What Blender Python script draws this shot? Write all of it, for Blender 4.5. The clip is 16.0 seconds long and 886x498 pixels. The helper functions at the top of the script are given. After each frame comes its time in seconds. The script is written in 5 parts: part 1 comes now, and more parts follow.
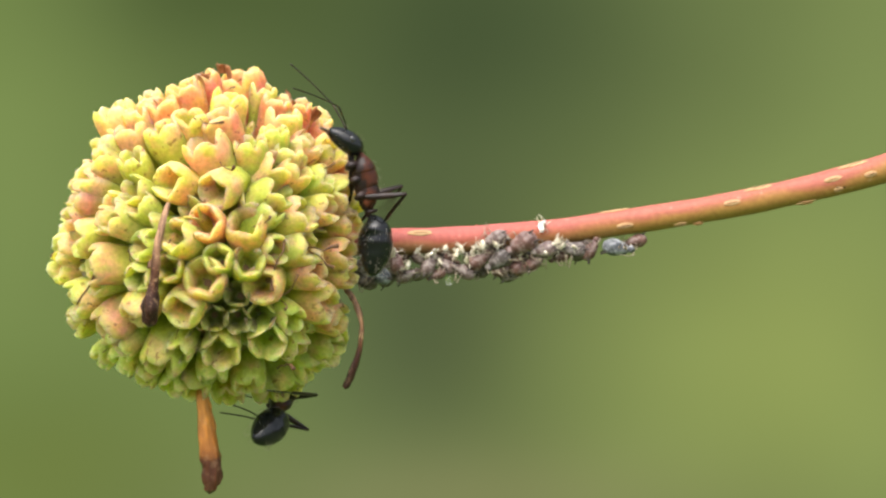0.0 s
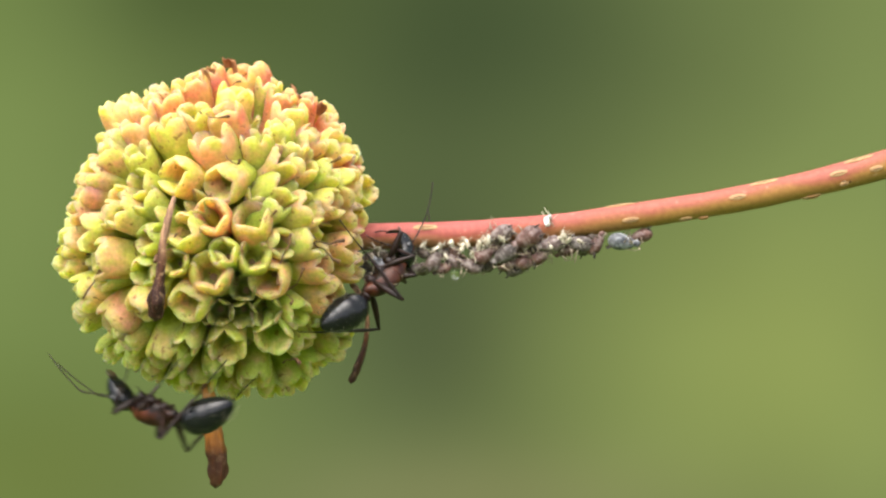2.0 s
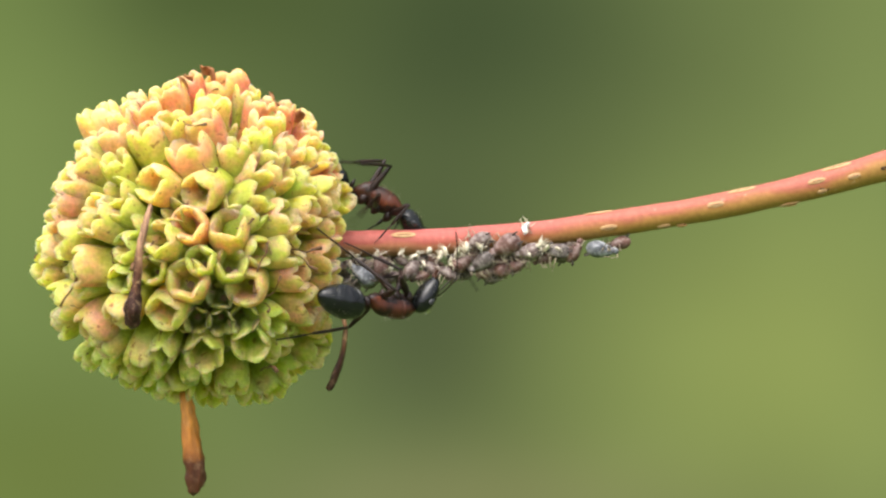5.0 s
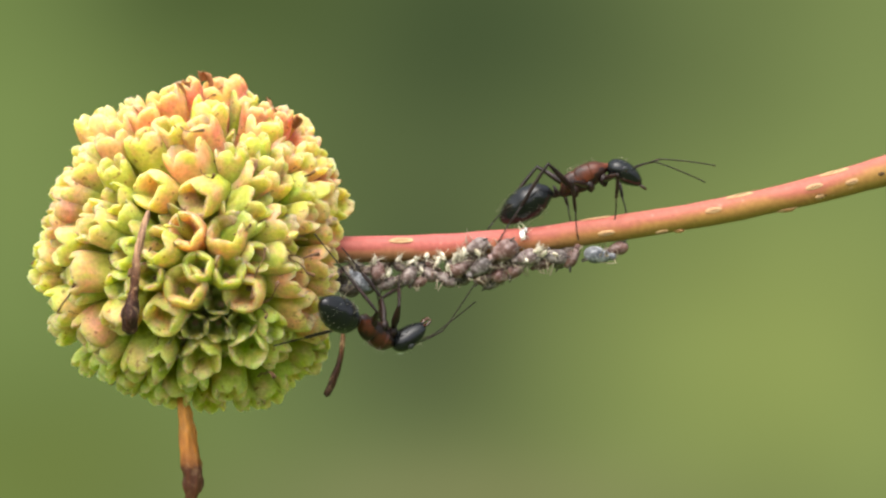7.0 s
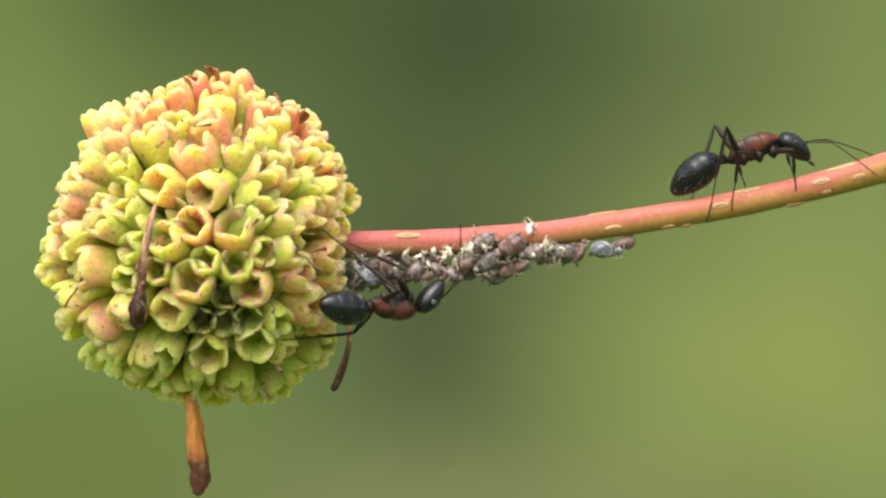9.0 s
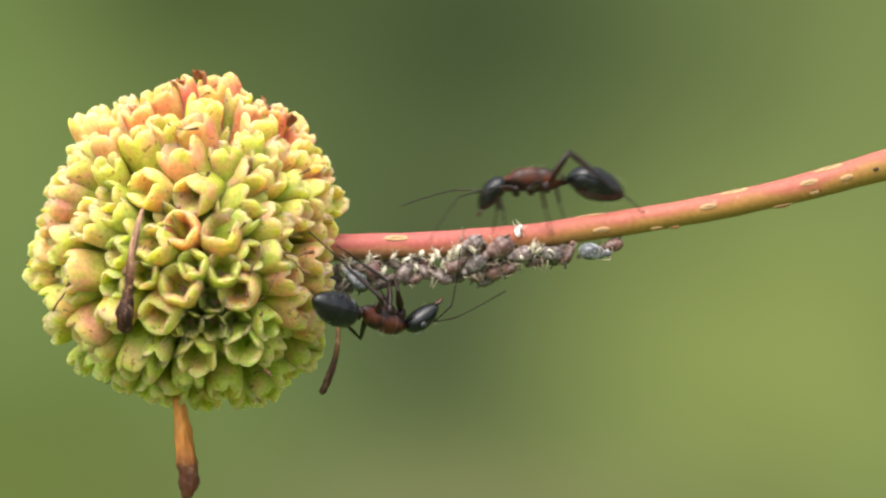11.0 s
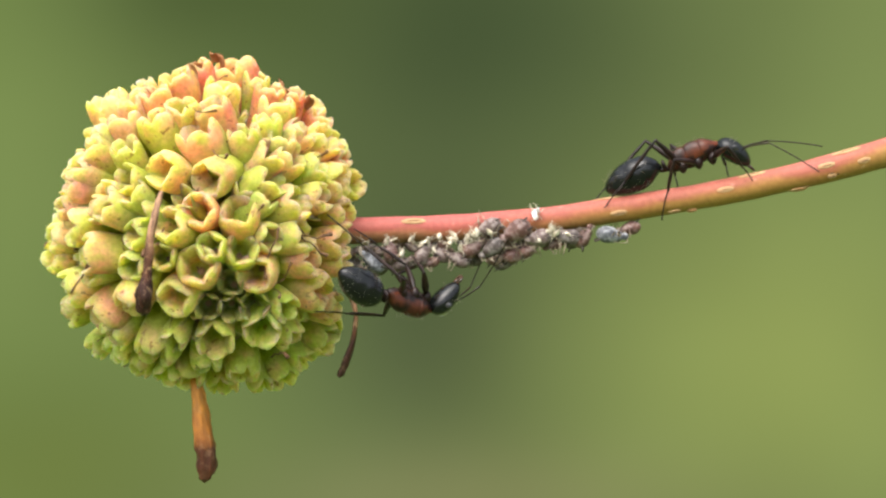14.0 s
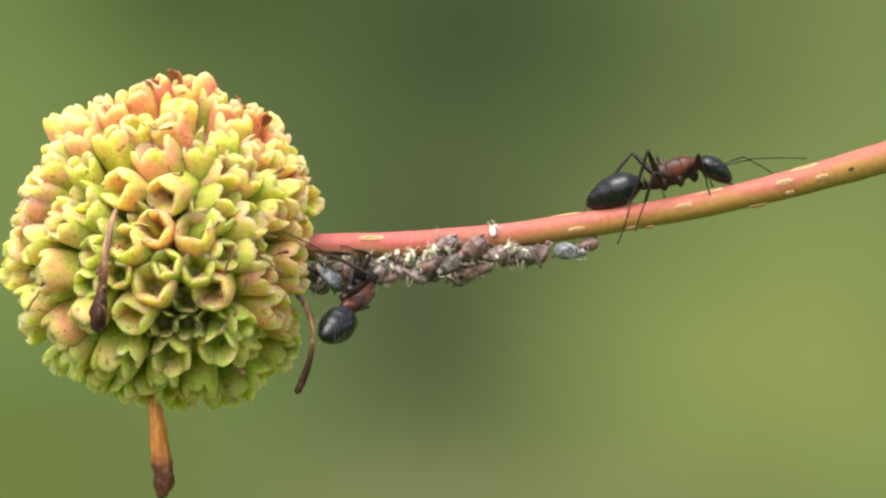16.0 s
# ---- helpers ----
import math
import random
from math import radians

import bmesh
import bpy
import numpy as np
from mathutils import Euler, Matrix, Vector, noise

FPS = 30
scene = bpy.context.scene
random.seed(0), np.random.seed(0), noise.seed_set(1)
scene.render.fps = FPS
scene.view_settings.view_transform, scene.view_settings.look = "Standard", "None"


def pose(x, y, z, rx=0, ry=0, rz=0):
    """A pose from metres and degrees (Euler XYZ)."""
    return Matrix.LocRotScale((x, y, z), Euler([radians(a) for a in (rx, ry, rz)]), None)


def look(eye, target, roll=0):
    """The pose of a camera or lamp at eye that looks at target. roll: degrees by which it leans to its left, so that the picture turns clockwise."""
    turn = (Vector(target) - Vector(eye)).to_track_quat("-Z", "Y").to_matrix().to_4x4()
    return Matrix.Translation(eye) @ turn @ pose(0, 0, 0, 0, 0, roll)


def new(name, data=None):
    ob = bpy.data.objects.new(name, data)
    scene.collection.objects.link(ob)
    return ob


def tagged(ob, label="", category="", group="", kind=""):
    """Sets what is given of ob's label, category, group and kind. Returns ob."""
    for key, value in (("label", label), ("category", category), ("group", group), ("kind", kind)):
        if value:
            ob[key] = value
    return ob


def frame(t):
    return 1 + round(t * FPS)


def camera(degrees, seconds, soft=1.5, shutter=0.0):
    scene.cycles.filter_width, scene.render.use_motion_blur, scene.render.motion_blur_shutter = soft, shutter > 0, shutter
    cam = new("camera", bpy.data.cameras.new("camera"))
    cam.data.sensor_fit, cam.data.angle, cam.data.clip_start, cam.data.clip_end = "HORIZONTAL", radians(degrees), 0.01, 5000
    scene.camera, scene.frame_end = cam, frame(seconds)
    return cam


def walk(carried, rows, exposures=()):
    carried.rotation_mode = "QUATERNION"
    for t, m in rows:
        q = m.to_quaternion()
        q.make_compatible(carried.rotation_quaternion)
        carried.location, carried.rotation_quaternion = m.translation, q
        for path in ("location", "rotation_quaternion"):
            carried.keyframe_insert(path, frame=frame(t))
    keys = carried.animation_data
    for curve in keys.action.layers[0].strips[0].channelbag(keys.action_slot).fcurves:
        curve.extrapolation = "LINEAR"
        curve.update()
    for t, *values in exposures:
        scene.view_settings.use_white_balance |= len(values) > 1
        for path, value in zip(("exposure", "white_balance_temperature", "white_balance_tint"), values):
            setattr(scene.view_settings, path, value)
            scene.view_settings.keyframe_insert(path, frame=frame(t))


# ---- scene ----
# One ripening seed ball on a red stalk, an aphid colony and two ants; all lengths below in millimetres (MM = one).
MM = 0.001
EYE = 1.2                 # height of the lens and of the stalk over the meadow
DIST = 130.0              # lens to the stalk
cam = camera(20.0, 16.0, soft=2.4, shutter=0.4)
HERE = look((0, -DIST * MM, EYE), (0, 0, EYE))
walk(cam, [(0.0, HERE), (16.0, HERE)], exposures=[(0.0, 1.35), (16.0, 1.35)])

# ---- light: high thin overcast, a wide soft sun from above, a little behind the lens ----
world = bpy.data.worlds.new("sky")
scene.world = world
world.use_nodes = True
wn, wl = world.node_tree.nodes, world.node_tree.links
sky = wn.new("ShaderNodeTexSky")
sky.sky_type, sky.sun_disc = "NISHITA", False
sky.sun_elevation, sky.sun_rotation = radians(60), radians(203)
sky.air_density, sky.dust_density = 0.8, 5.0
wn["Background"].inputs["Strength"].default_value = 0.161
# thin cloud greys the blue
veil = wn.new("ShaderNodeHueSaturation")
veil.inputs["Saturation"].default_value = 0.45
wl.new(sky.outputs["Color"], veil.inputs["Color"])
wl.new(veil.outputs["Color"], wn["Background"].inputs["Color"])
sun = new("sun", bpy.data.lights.new("sun", "SUN"))
sun.data.energy, sun.data.angle, sun.data.color = 0.60, radians(66), (1.0, 0.96, 0.9)
sun.matrix_world = look((-0.55, -1.3, EYE + 2.5), (0, 0, EYE))


# ---- materials ----
def material(name, rough=0.5, metal=0.0, spec=0.5):
    m = bpy.data.materials.new(name)
    m.use_nodes = True
    p = m.node_tree.nodes["Principled BSDF"]
    p.inputs["Roughness"].default_value = rough
    p.inputs["Metallic"].default_value = metal
    p.inputs["Specular IOR Level"].default_value = spec
    return m, m.node_tree.nodes, m.node_tree.links, p


def coords(nodes, kind="Object"):
    return nodes.new("ShaderNodeTexCoord").outputs[kind]


def noise_node(nodes, links, vec, scale, detail=3.0, rough=0.55):
    n = nodes.new("ShaderNodeTexNoise")
    n.inputs["Scale"].default_value, n.inputs["Detail"].default_value, n.inputs["Roughness"].default_value = scale, detail, rough
    links.new(vec, n.inputs["Vector"])
    return n.outputs["Fac"]


def ramp(nodes, links, fac, stops):
    r = nodes.new("ShaderNodeValToRGB")
    e = r.color_ramp.elements
    while len(e) < len(stops):
        e.new(0.5)
    for el, (p, c) in zip(e, stops):
        el.position, el.color = p, (*c, 1)
    links.new(fac, r.inputs["Fac"])
    return r.outputs["Color"]


def mix(nodes, links, fac, a, b, mode="MIX"):
    n = nodes.new("ShaderNodeMix")
    n.data_type, n.blend_type = "RGBA", mode
    for key, v in (("Factor", fac), ("A", a), ("B", b)):
        s = [q for q in n.inputs if q.name == key and (q.type == "RGBA" or key == "Factor" and q.type == "VALUE")][0]
        if hasattr(v, "is_linked"):
            links.new(v, s)
        else:
            s.default_value = v if key == "Factor" else (*v, 1)
    return [o for o in n.outputs if o.type == "RGBA"][0]


def math_node(nodes, links, op, a, b=0.0, clamp=False):
    n = nodes.new("ShaderNodeMath")
    n.operation, n.use_clamp = op, clamp
    for i, v in enumerate((a, b)):
        if hasattr(v, "is_linked"):
            links.new(v, n.inputs[i])
        else:
            n.inputs[i].default_value = v
    return n.outputs[0]


def bump(nodes, links, p, fac, strength, dist):
    b = nodes.new("ShaderNodeBump")
    b.inputs["Strength"].default_value, b.inputs["Distance"].default_value = strength, dist
    links.new(fac, b.inputs["Height"])
    links.new(b.outputs["Normal"], p.inputs["Normal"])


def fruit_material(name, body, low, blush, amount):
    """Waxy calyx: body colour, greener base, blushed patches towards the lobes, small brown specks."""
    m, n, l, p = material(name, 0.5, 0.0, 0.2)
    obj, gen = coords(n), coords(n, "Generated")
    sep = n.new("ShaderNodeSeparateXYZ")
    l.new(gen, sep.inputs[0])
    info = n.new("ShaderNodeObjectInfo")
    shift = n.new("ShaderNodeVectorMath")
    shift.operation = "ADD"
    l.new(obj, shift.inputs[0])
    comb = n.new("ShaderNodeCombineXYZ")
    l.new(info.outputs["Random"], comb.inputs[0])
    l.new(comb.outputs[0], shift.inputs[1])
    vec = shift.outputs[0]
    grad = ramp(n, l, sep.outputs["Z"], [(0.45, low), (0.8, body)])
    big = noise_node(n, l, vec, 900.0, 3.0)
    drawn = n.new("ShaderNodeMapping")
    drawn.inputs["Scale"].default_value = (1.0, 1.0, 0.4)
    l.new(vec, drawn.inputs["Vector"])
    streak = noise_node(n, l, drawn.outputs[0], 1500.0, 4.0, 0.6)
    big = math_node(n, l, "ADD", math_node(n, l, "MULTIPLY", big, 0.6), math_node(n, l, "MULTIPLY", streak, 0.4))
    patch = ramp(n, l, big, [(0.53 - 0.11 * amount, (0, 0, 0)), (0.66 - 0.1 * amount, (1, 1, 1))])
    up = ramp(n, l, sep.outputs["Z"], [(0.58, (0, 0, 0)), (0.76, (1, 1, 1)), (0.9, (0.9, 0.9, 0.9)), (1.0, (0.3, 0.3, 0.3))])
    f = math_node(n, l, "MULTIPLY", patch, up)
    f = math_node(n, l, "MULTIPLY", f, min(0.85, amount))
    col = mix(n, l, f, grad, blush)
    tip = ramp(n, l, sep.outputs["Z"], [(0.9, (0, 0, 0)), (1.0, (0.5, 0.5, 0.5))])
    col = mix(n, l, tip, col, (0.51, 0.50, 0.17))
    edge = n.new("ShaderNodeAttribute")
    edge.attribute_name = "rim"
    worn = noise_node(n, l, vec, 1500.0, 4.0)
    lip = math_node(n, l, "MULTIPLY", ramp(n, l, edge.outputs["Fac"], [(0.5, (0, 0, 0)), (0.95, (1, 1, 1))]), ramp(n, l, worn, [(0.46, (0, 0, 0)), (0.56, (0.7, 0.7, 0.7))]))
    col = mix(n, l, lip, col, (0.66, 0.40, 0.24))
    rim = math_node(n, l, "MULTIPLY", ramp(n, l, edge.outputs["Fac"], [(0.9, (0, 0, 0)), (1.0, (1, 1, 1))]), ramp(n, l, worn, [(0.54, (0, 0, 0)), (0.62, (0.85, 0.85, 0.85))]))
    col = mix(n, l, rim, col, (0.36, 0.17, 0.07))
    fine = noise_node(n, l, vec, 5200.0, 4.0)
    mott = ramp(n, l, fine, [(0.3, (0.8, 0.82, 0.75)), (0.7, (1.12, 1.1, 1.1))])
    col = mix(n, l, 1.0, col, mott, "MULTIPLY")
    cloud = ramp(n, l, noise_node(n, l, vec, 1300.0, 3.0), [(0.3, (0.84, 0.88, 0.80)), (0.7, (1.10, 1.06, 1.15))])
    col = mix(n, l, 1.0, col, cloud, "MULTIPLY")
    spk = noise_node(n, l, vec, 2600.0, 2.0)
    spk = ramp(n, l, spk, [(0.64, (0, 0, 0)), (0.69, (1, 1, 1))])
    col = mix(n, l, math_node(n, l, "MULTIPLY", spk, 0.7), col, (0.14, 0.06, 0.02))
    hsv = n.new("ShaderNodeHueSaturation")
    l.new(math_node(n, l, "ADD", math_node(n, l, "MULTIPLY", info.outputs["Random"], 0.03), 0.485), hsv.inputs["Hue"])
    l.new(math_node(n, l, "ADD", math_node(n, l, "MULTIPLY", info.outputs["Random"], 0.2), 0.905), hsv.inputs["Value"])
    l.new(col, hsv.inputs["Color"])
    l.new(hsv.outputs[0], p.inputs["Base Color"])
    p.inputs["Subsurface Weight"].default_value = 0.85
    p.inputs["Subsurface Radius"].default_value = (1.0, 0.9, 0.3)
    p.inputs["Subsurface Scale"].default_value = 0.0022
    bump(n, l, p, math_node(n, l, "ADD", fine, math_node(n, l, "MULTIPLY", big, 1.6)), 0.5, 0.00008)
    return m


FRUIT = {
    "g": fruit_material("calyx_green", (0.385, 0.435, 0.072), (0.32, 0.385, 0.045), (0.66, 0.36, 0.17), 0.6),
    "y": fruit_material("calyx_yellow", (0.475, 0.462, 0.086), (0.375, 0.42, 0.055), (0.76, 0.38, 0.21), 0.95),
    "o": fruit_material("calyx_orange", (0.62, 0.43, 0.115), (0.65, 0.24, 0.145), (0.70, 0.24, 0.155), 0.95),
    "r": fruit_material("calyx_coral", (0.64, 0.30, 0.14), (0.62, 0.21, 0.115), (0.68, 0.17, 0.115), 1.0),
    "p": fruit_material("calyx_pink_blushed", (0.50, 0.455, 0.09), (0.40, 0.425, 0.058), (0.79, 0.34, 0.21), 1.15),
    # brownish olive of dead cups, darkened as well for the shade of their hollow
    "d": fruit_material("calyx_olive_shaded", (0.25, 0.25, 0.060), (0.16, 0.18, 0.034), (0.22, 0.14, 0.06), 0.7),
}


def speckled(name, a, b, scale, rough=0.6, bump_d=0.00003, spec=0.4, detail=4.0, lo=0.35, hi=0.65):
    m, n, l, p = material(name, rough, 0.0, spec)
    f = noise_node(n, l, coords(n), scale, detail)
    l.new(ramp(n, l, f, [(lo, a), (hi, b)]), p.inputs["Base Color"])
    bump(n, l, p, f, 0.5, bump_d)
    return m


CORE = speckled("seed_core_brown_green", (0.30, 0.29, 0.07), (0.42, 0.45, 0.10), 1500)
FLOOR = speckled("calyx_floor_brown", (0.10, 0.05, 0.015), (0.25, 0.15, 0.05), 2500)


def corolla_material(name, tip, waist, root, worn=1.0):
    """Shrivelled tube: dark club below, paler above, streaked along its length."""
    m, n, l, p = material(name, 0.5, 0.0, 0.3)
    gen = coords(n, "Generated")
    sep = n.new("ShaderNodeSeparateXYZ")
    l.new(gen, sep.inputs[0])
    stretch = n.new("ShaderNodeMapping")
    stretch.inputs["Scale"].default_value = (1, 1, 0.15)
    l.new(coords(n), stretch.inputs["Vector"])
    f = noise_node(n, l, stretch.outputs[0], 4000, 4.0)
    big = noise_node(n, l, coords(n), 900, 3.0)
    v = math_node(n, l, "ADD", sep.outputs["Z"], math_node(n, l, "MULTIPLY", math_node(n, l, "SUBTRACT", big, 0.5), 0.5))
    col = ramp(n, l, v, [(0.30, tip), (0.48, waist), (0.8, root)])
    col = mix(n, l, worn, col, ramp(n, l, f, [(0.32, (0.35, 0.3, 0.28)), (0.55, (1.0, 0.95, 0.9)), (0.72, (1.9, 1.8, 1.6))]), "MULTIPLY")
    blot = ramp(n, l, noise_node(n, l, coords(n), 2600, 5.0, 0.65), [(0.54, (0, 0, 0)), (0.66, (1, 1, 1))])
    blot = math_node(n, l, "MULTIPLY", blot, ramp(n, l, v, [(0.1, (0.25, 0.25, 0.25)), (0.7, (0.9, 0.9, 0.9))]))
    col = mix(n, l, math_node(n, l, "MULTIPLY", blot, worn), col, (0.50, 0.31, 0.17))
    l.new(col, p.inputs["Base Color"])
    bump(n, l, p, f, 0.9, 0.0002)
    return m


DRY = corolla_material("dried_corolla_dark", (0.045, 0.016, 0.010), (0.12, 0.048, 0.022), (0.34, 0.20, 0.12))
DRY_OR = corolla_material("dried_corolla_orange", (0.085, 0.028, 0.012), (0.36, 0.13, 0.018), (0.50, 0.21, 0.03), 0.45)
PETAL = speckled("dried_petal_russet", (0.42, 0.18, 0.07), (0.20, 0.08, 0.03), 1800, 0.6)
STYLE = speckled("dried_style_brown", (0.07, 0.03, 0.012), (0.20, 0.10, 0.04), 2500, 0.7)
SKIN = speckled("shed_skin_white", (0.42, 0.36, 0.24), (0.74, 0.68, 0.54), 2500, 0.7)
WAX = speckled("waxy_scrap_white", (0.72, 0.72, 0.68), (0.88, 0.88, 0.85), 2500, 0.6)
LENT = speckled("lenticel_cork", (0.40, 0.22, 0.10), (0.50, 0.33, 0.16), 3000, 0.75)
HALO = speckled("lenticel_halo", (0.42, 0.19, 0.085), (0.46, 0.25, 0.095), 1500, 0.6)
SLIT = speckled("lenticel_slit", (0.05, 0.028, 0.016), (0.13, 0.08, 0.04), 3000, 0.9, 0.00001, 0.1)


def stalk_material():
    m, n, l, p = material("stalk_red_bark", 0.55, 0.0, 0.25)
    uv = coords(n, "UV")
    sep = n.new("ShaderNodeSeparateXYZ")
    l.new(uv, sep.inputs[0])
    obj = coords(n)
    stretch = n.new("ShaderNodeMapping")
    stretch.inputs["Scale"].default_value = (0.18, 1, 1)
    l.new(obj, stretch.inputs["Vector"])
    streak = noise_node(n, l, stretch.outputs[0], 1600, 5.0)
    big = noise_node(n, l, obj, 160, 3.0)
    # the sky side is flushed red, the lower side stays olive
    v = math_node(n, l, "ADD", sep.outputs["Y"], math_node(n, l, "MULTIPLY", math_node(n, l, "SUBTRACT", big, 0.5), 0.75))
    v = math_node(n, l, "ADD", v, math_node(n, l, "MULTIPLY", math_node(n, l, "SUBTRACT", streak, 0.5), 0.6))
    col = ramp(n, l, v, [(0.14, (0.25, 0.14, 0.055)), (0.34, (0.37, 0.15, 0.075)), (0.54, (0.36, 0.088, 0.065)), (0.9, (0.42, 0.106, 0.09))])
    # paler and yellower away from the head
    ripe = ramp(n, l, v, [(0.2, (0.29, 0.185, 0.034)), (0.5, (0.35, 0.185, 0.046)), (0.72, (0.35, 0.112, 0.06)), (0.95, (0.385, 0.117, 0.08))])
    away = ramp(n, l, math_node(n, l, "ADD", sep.outputs["X"], math_node(n, l, "MULTIPLY", big, 0.5)), [(0.52, (0, 0, 0)), (0.9, (0.85, 0.85, 0.85))])
    col = mix(n, l, away, col, ripe)
    fine = noise_node(n, l, obj, 4200, 4.0)
    col = mix(n, l, 1.0, col, ramp(n, l, fine, [(0.3, (0.82, 0.8, 0.8)), (0.7, (1.06, 1.08, 1.06))]), "MULTIPLY")
    pale = ramp(n, l, noise_node(n, l, obj, 2100, 2.0), [(0.68, (0, 0, 0)), (0.74, (1, 1, 1))])
    col = mix(n, l, math_node(n, l, "MULTIPLY", pale, 0.15), col, (0.66, 0.5, 0.38))
    l.new(col, p.inputs["Base Color"])
    bump(n, l, p, streak, 0.25, 0.00004)
    return m


STALK = stalk_material()


def shell_material(name, a, b, rough, spec=0.5, scale=1500, coat=0.0):
    m, n, l, p = material(name, rough, 0.0, spec)
    obj = coords(n)
    f = noise_node(n, l, obj, scale, 3.0)
    l.new(ramp(n, l, f, [(0.35, a), (0.7, b)]), p.inputs["Base Color"])
    fine = noise_node(n, l, obj, 9000, 3.0)
    bump(n, l, p, fine, 0.25, 0.00001)
    p.inputs["Coat Weight"].default_value = coat
    p.inputs["Coat Roughness"].default_value = 0.15
    return m


BLACK = shell_material("ant_black_chitin", (0.005, 0.005, 0.006), (0.009, 0.011, 0.010), 0.2, 0.34, 1500, 0.0)
RUST = shell_material("ant_rust_chitin", (0.012, 0.007, 0.005), (0.11, 0.028, 0.011), 0.34, 0.25, 1100)
DARKRED = shell_material("ant_leg_chitin", (0.010, 0.006, 0.005), (0.024, 0.011, 0.008), 0.35, 0.25, 1200)
HAIR = shell_material("ant_pale_hair", (0.24, 0.21, 0.14), (0.38, 0.34, 0.25), 0.5)
JAW = shell_material("ant_jaw", (0.02, 0.009, 0.006), (0.09, 0.03, 0.014), 0.3)
EYE_MAT = shell_material("ant_eye", (0.02, 0.02, 0.022), (0.04, 0.04, 0.04), 0.2)


def aphid_material(name, a, b, bloom, amount):
    m, n, l, p = material(name, 0.55, 0.0, 0.35)
    obj = coords(n)
    f = noise_node(n, l, obj, 1800, 3.0)
    col = ramp(n, l, f, [(0.35, a), (0.65, b)])
    w = ramp(n, l, noise_node(n, l, obj, 3200, 5.0, 0.65), [(0.46, (0, 0, 0)), (0.6, (1, 1, 1))])
    col = mix(n, l, math_node(n, l, "MULTIPLY", w, amount), col, bloom)
    l.new(col, p.inputs["Base Color"])
    bump(n, l, p, f, 0.4, 0.00004)
    return m


APHID = {
    "brown": aphid_material("aphid_brown", (0.075, 0.034, 0.026), (0.16, 0.076, 0.056), (0.38, 0.31, 0.29), 0.42),
    "mauve": aphid_material("aphid_mauve", (0.09, 0.058, 0.05), (0.175, 0.12, 0.105), (0.38, 0.33, 0.30), 0.55),
    "grey": aphid_material("aphid_grey", (0.045, 0.049, 0.055), (0.11, 0.115, 0.122), (0.40, 0.41, 0.43), 0.6),
    "dark": aphid_material("aphid_dark", (0.045, 0.034, 0.029), (0.10, 0.075, 0.064), (0.32, 0.29, 0.27), 0.45),
}
APHID_LEG = speckled("aphid_leg_pale", (0.17, 0.125, 0.085), (0.34, 0.28, 0.2), 3000)
DEW, dn, dl, dp = material("honeydew", 0.03)
dp.inputs["Transmission Weight"].default_value = 1.0
dp.inputs["IOR"].default_value = 1.36


# ---- mesh helpers, millimetres in, metres out ----
def finish(name, bm, mats, smooth=True):
    me = bpy.data.meshes.new(name)
    bmesh.ops.scale(bm, vec=(MM, MM, MM), verts=bm.verts)
    bmesh.ops.recalc_face_normals(bm, faces=bm.faces)
    for f in bm.faces:
        f.smooth = smooth
    bm.to_mesh(me)
    bm.free()
    for mt in mats if isinstance(mats, (list, tuple)) else [mats]:
        me.materials.append(mt)
    return me


def part(name, data, parent, m=None, label=""):
    ob = new(name, data)
    ob.parent = parent
    if m is not None:
        ob.matrix_basis = m
    return tagged(ob, label)


def at(x, y, z):
    return Matrix.Translation((x * MM, y * MM, z * MM))


def frame_of(z_axis, x_hint=(0, 0, 1)):
    """A turn whose z axis is z_axis."""
    z = Vector(z_axis).normalized()
    x = Vector(x_hint)
    if abs(x.normalized().dot(z)) > 0.97:
        x = Vector((1, 0, 0.3))
    y = z.cross(x).normalized()
    return Matrix((y.cross(z), y, z)).transposed().to_4x4()


def tube(bm, pts, radii, segs=8, flat=1.0, cap=True, mat=0):
    """A swept tube through pts; radii: one, or (side, up) by flat; rounded by its own end radii."""
    pts = [Vector(p) for p in pts]
    up = Vector((0, 0, 1))
    rings, side = [], None
    for i, p in enumerate(pts):
        d = (pts[min(i + 1, len(pts) - 1)] - pts[max(i - 1, 0)]).normalized()
        ref = side if side else (d.cross(up) if abs(d.dot(up)) < 0.95 else Vector((0, 1, 0)))
        side = (ref - d * ref.dot(d)).normalized()
        top = side.cross(d)
        ring = []
        for k in range(segs):
            a = 2 * math.pi * k / segs
            r = radii[i]
            ring.append(bm.verts.new(p + side * (r * math.cos(a)) + top * (r * flat * math.sin(a))))
        rings.append(ring)
    for a, b in zip(rings, rings[1:]):
        for k in range(segs):
            f = bm.faces.new((a[k], a[(k + 1) % segs], b[(k + 1) % segs], b[k]))
            f.material_index = mat
    if cap:
        for ring, p, s in ((rings[0], pts[0], 0), (rings[-1], pts[-1], -1)):
            d = (pts[0] - pts[1]) if s == 0 else (pts[-1] - pts[-2])
            tip = bm.verts.new(p + d.normalized() * radii[s] * 0.6)
            for k in range(segs):
                f = bm.faces.new((ring[k], ring[(k + 1) % segs], tip))
                f.material_index = mat
    return rings


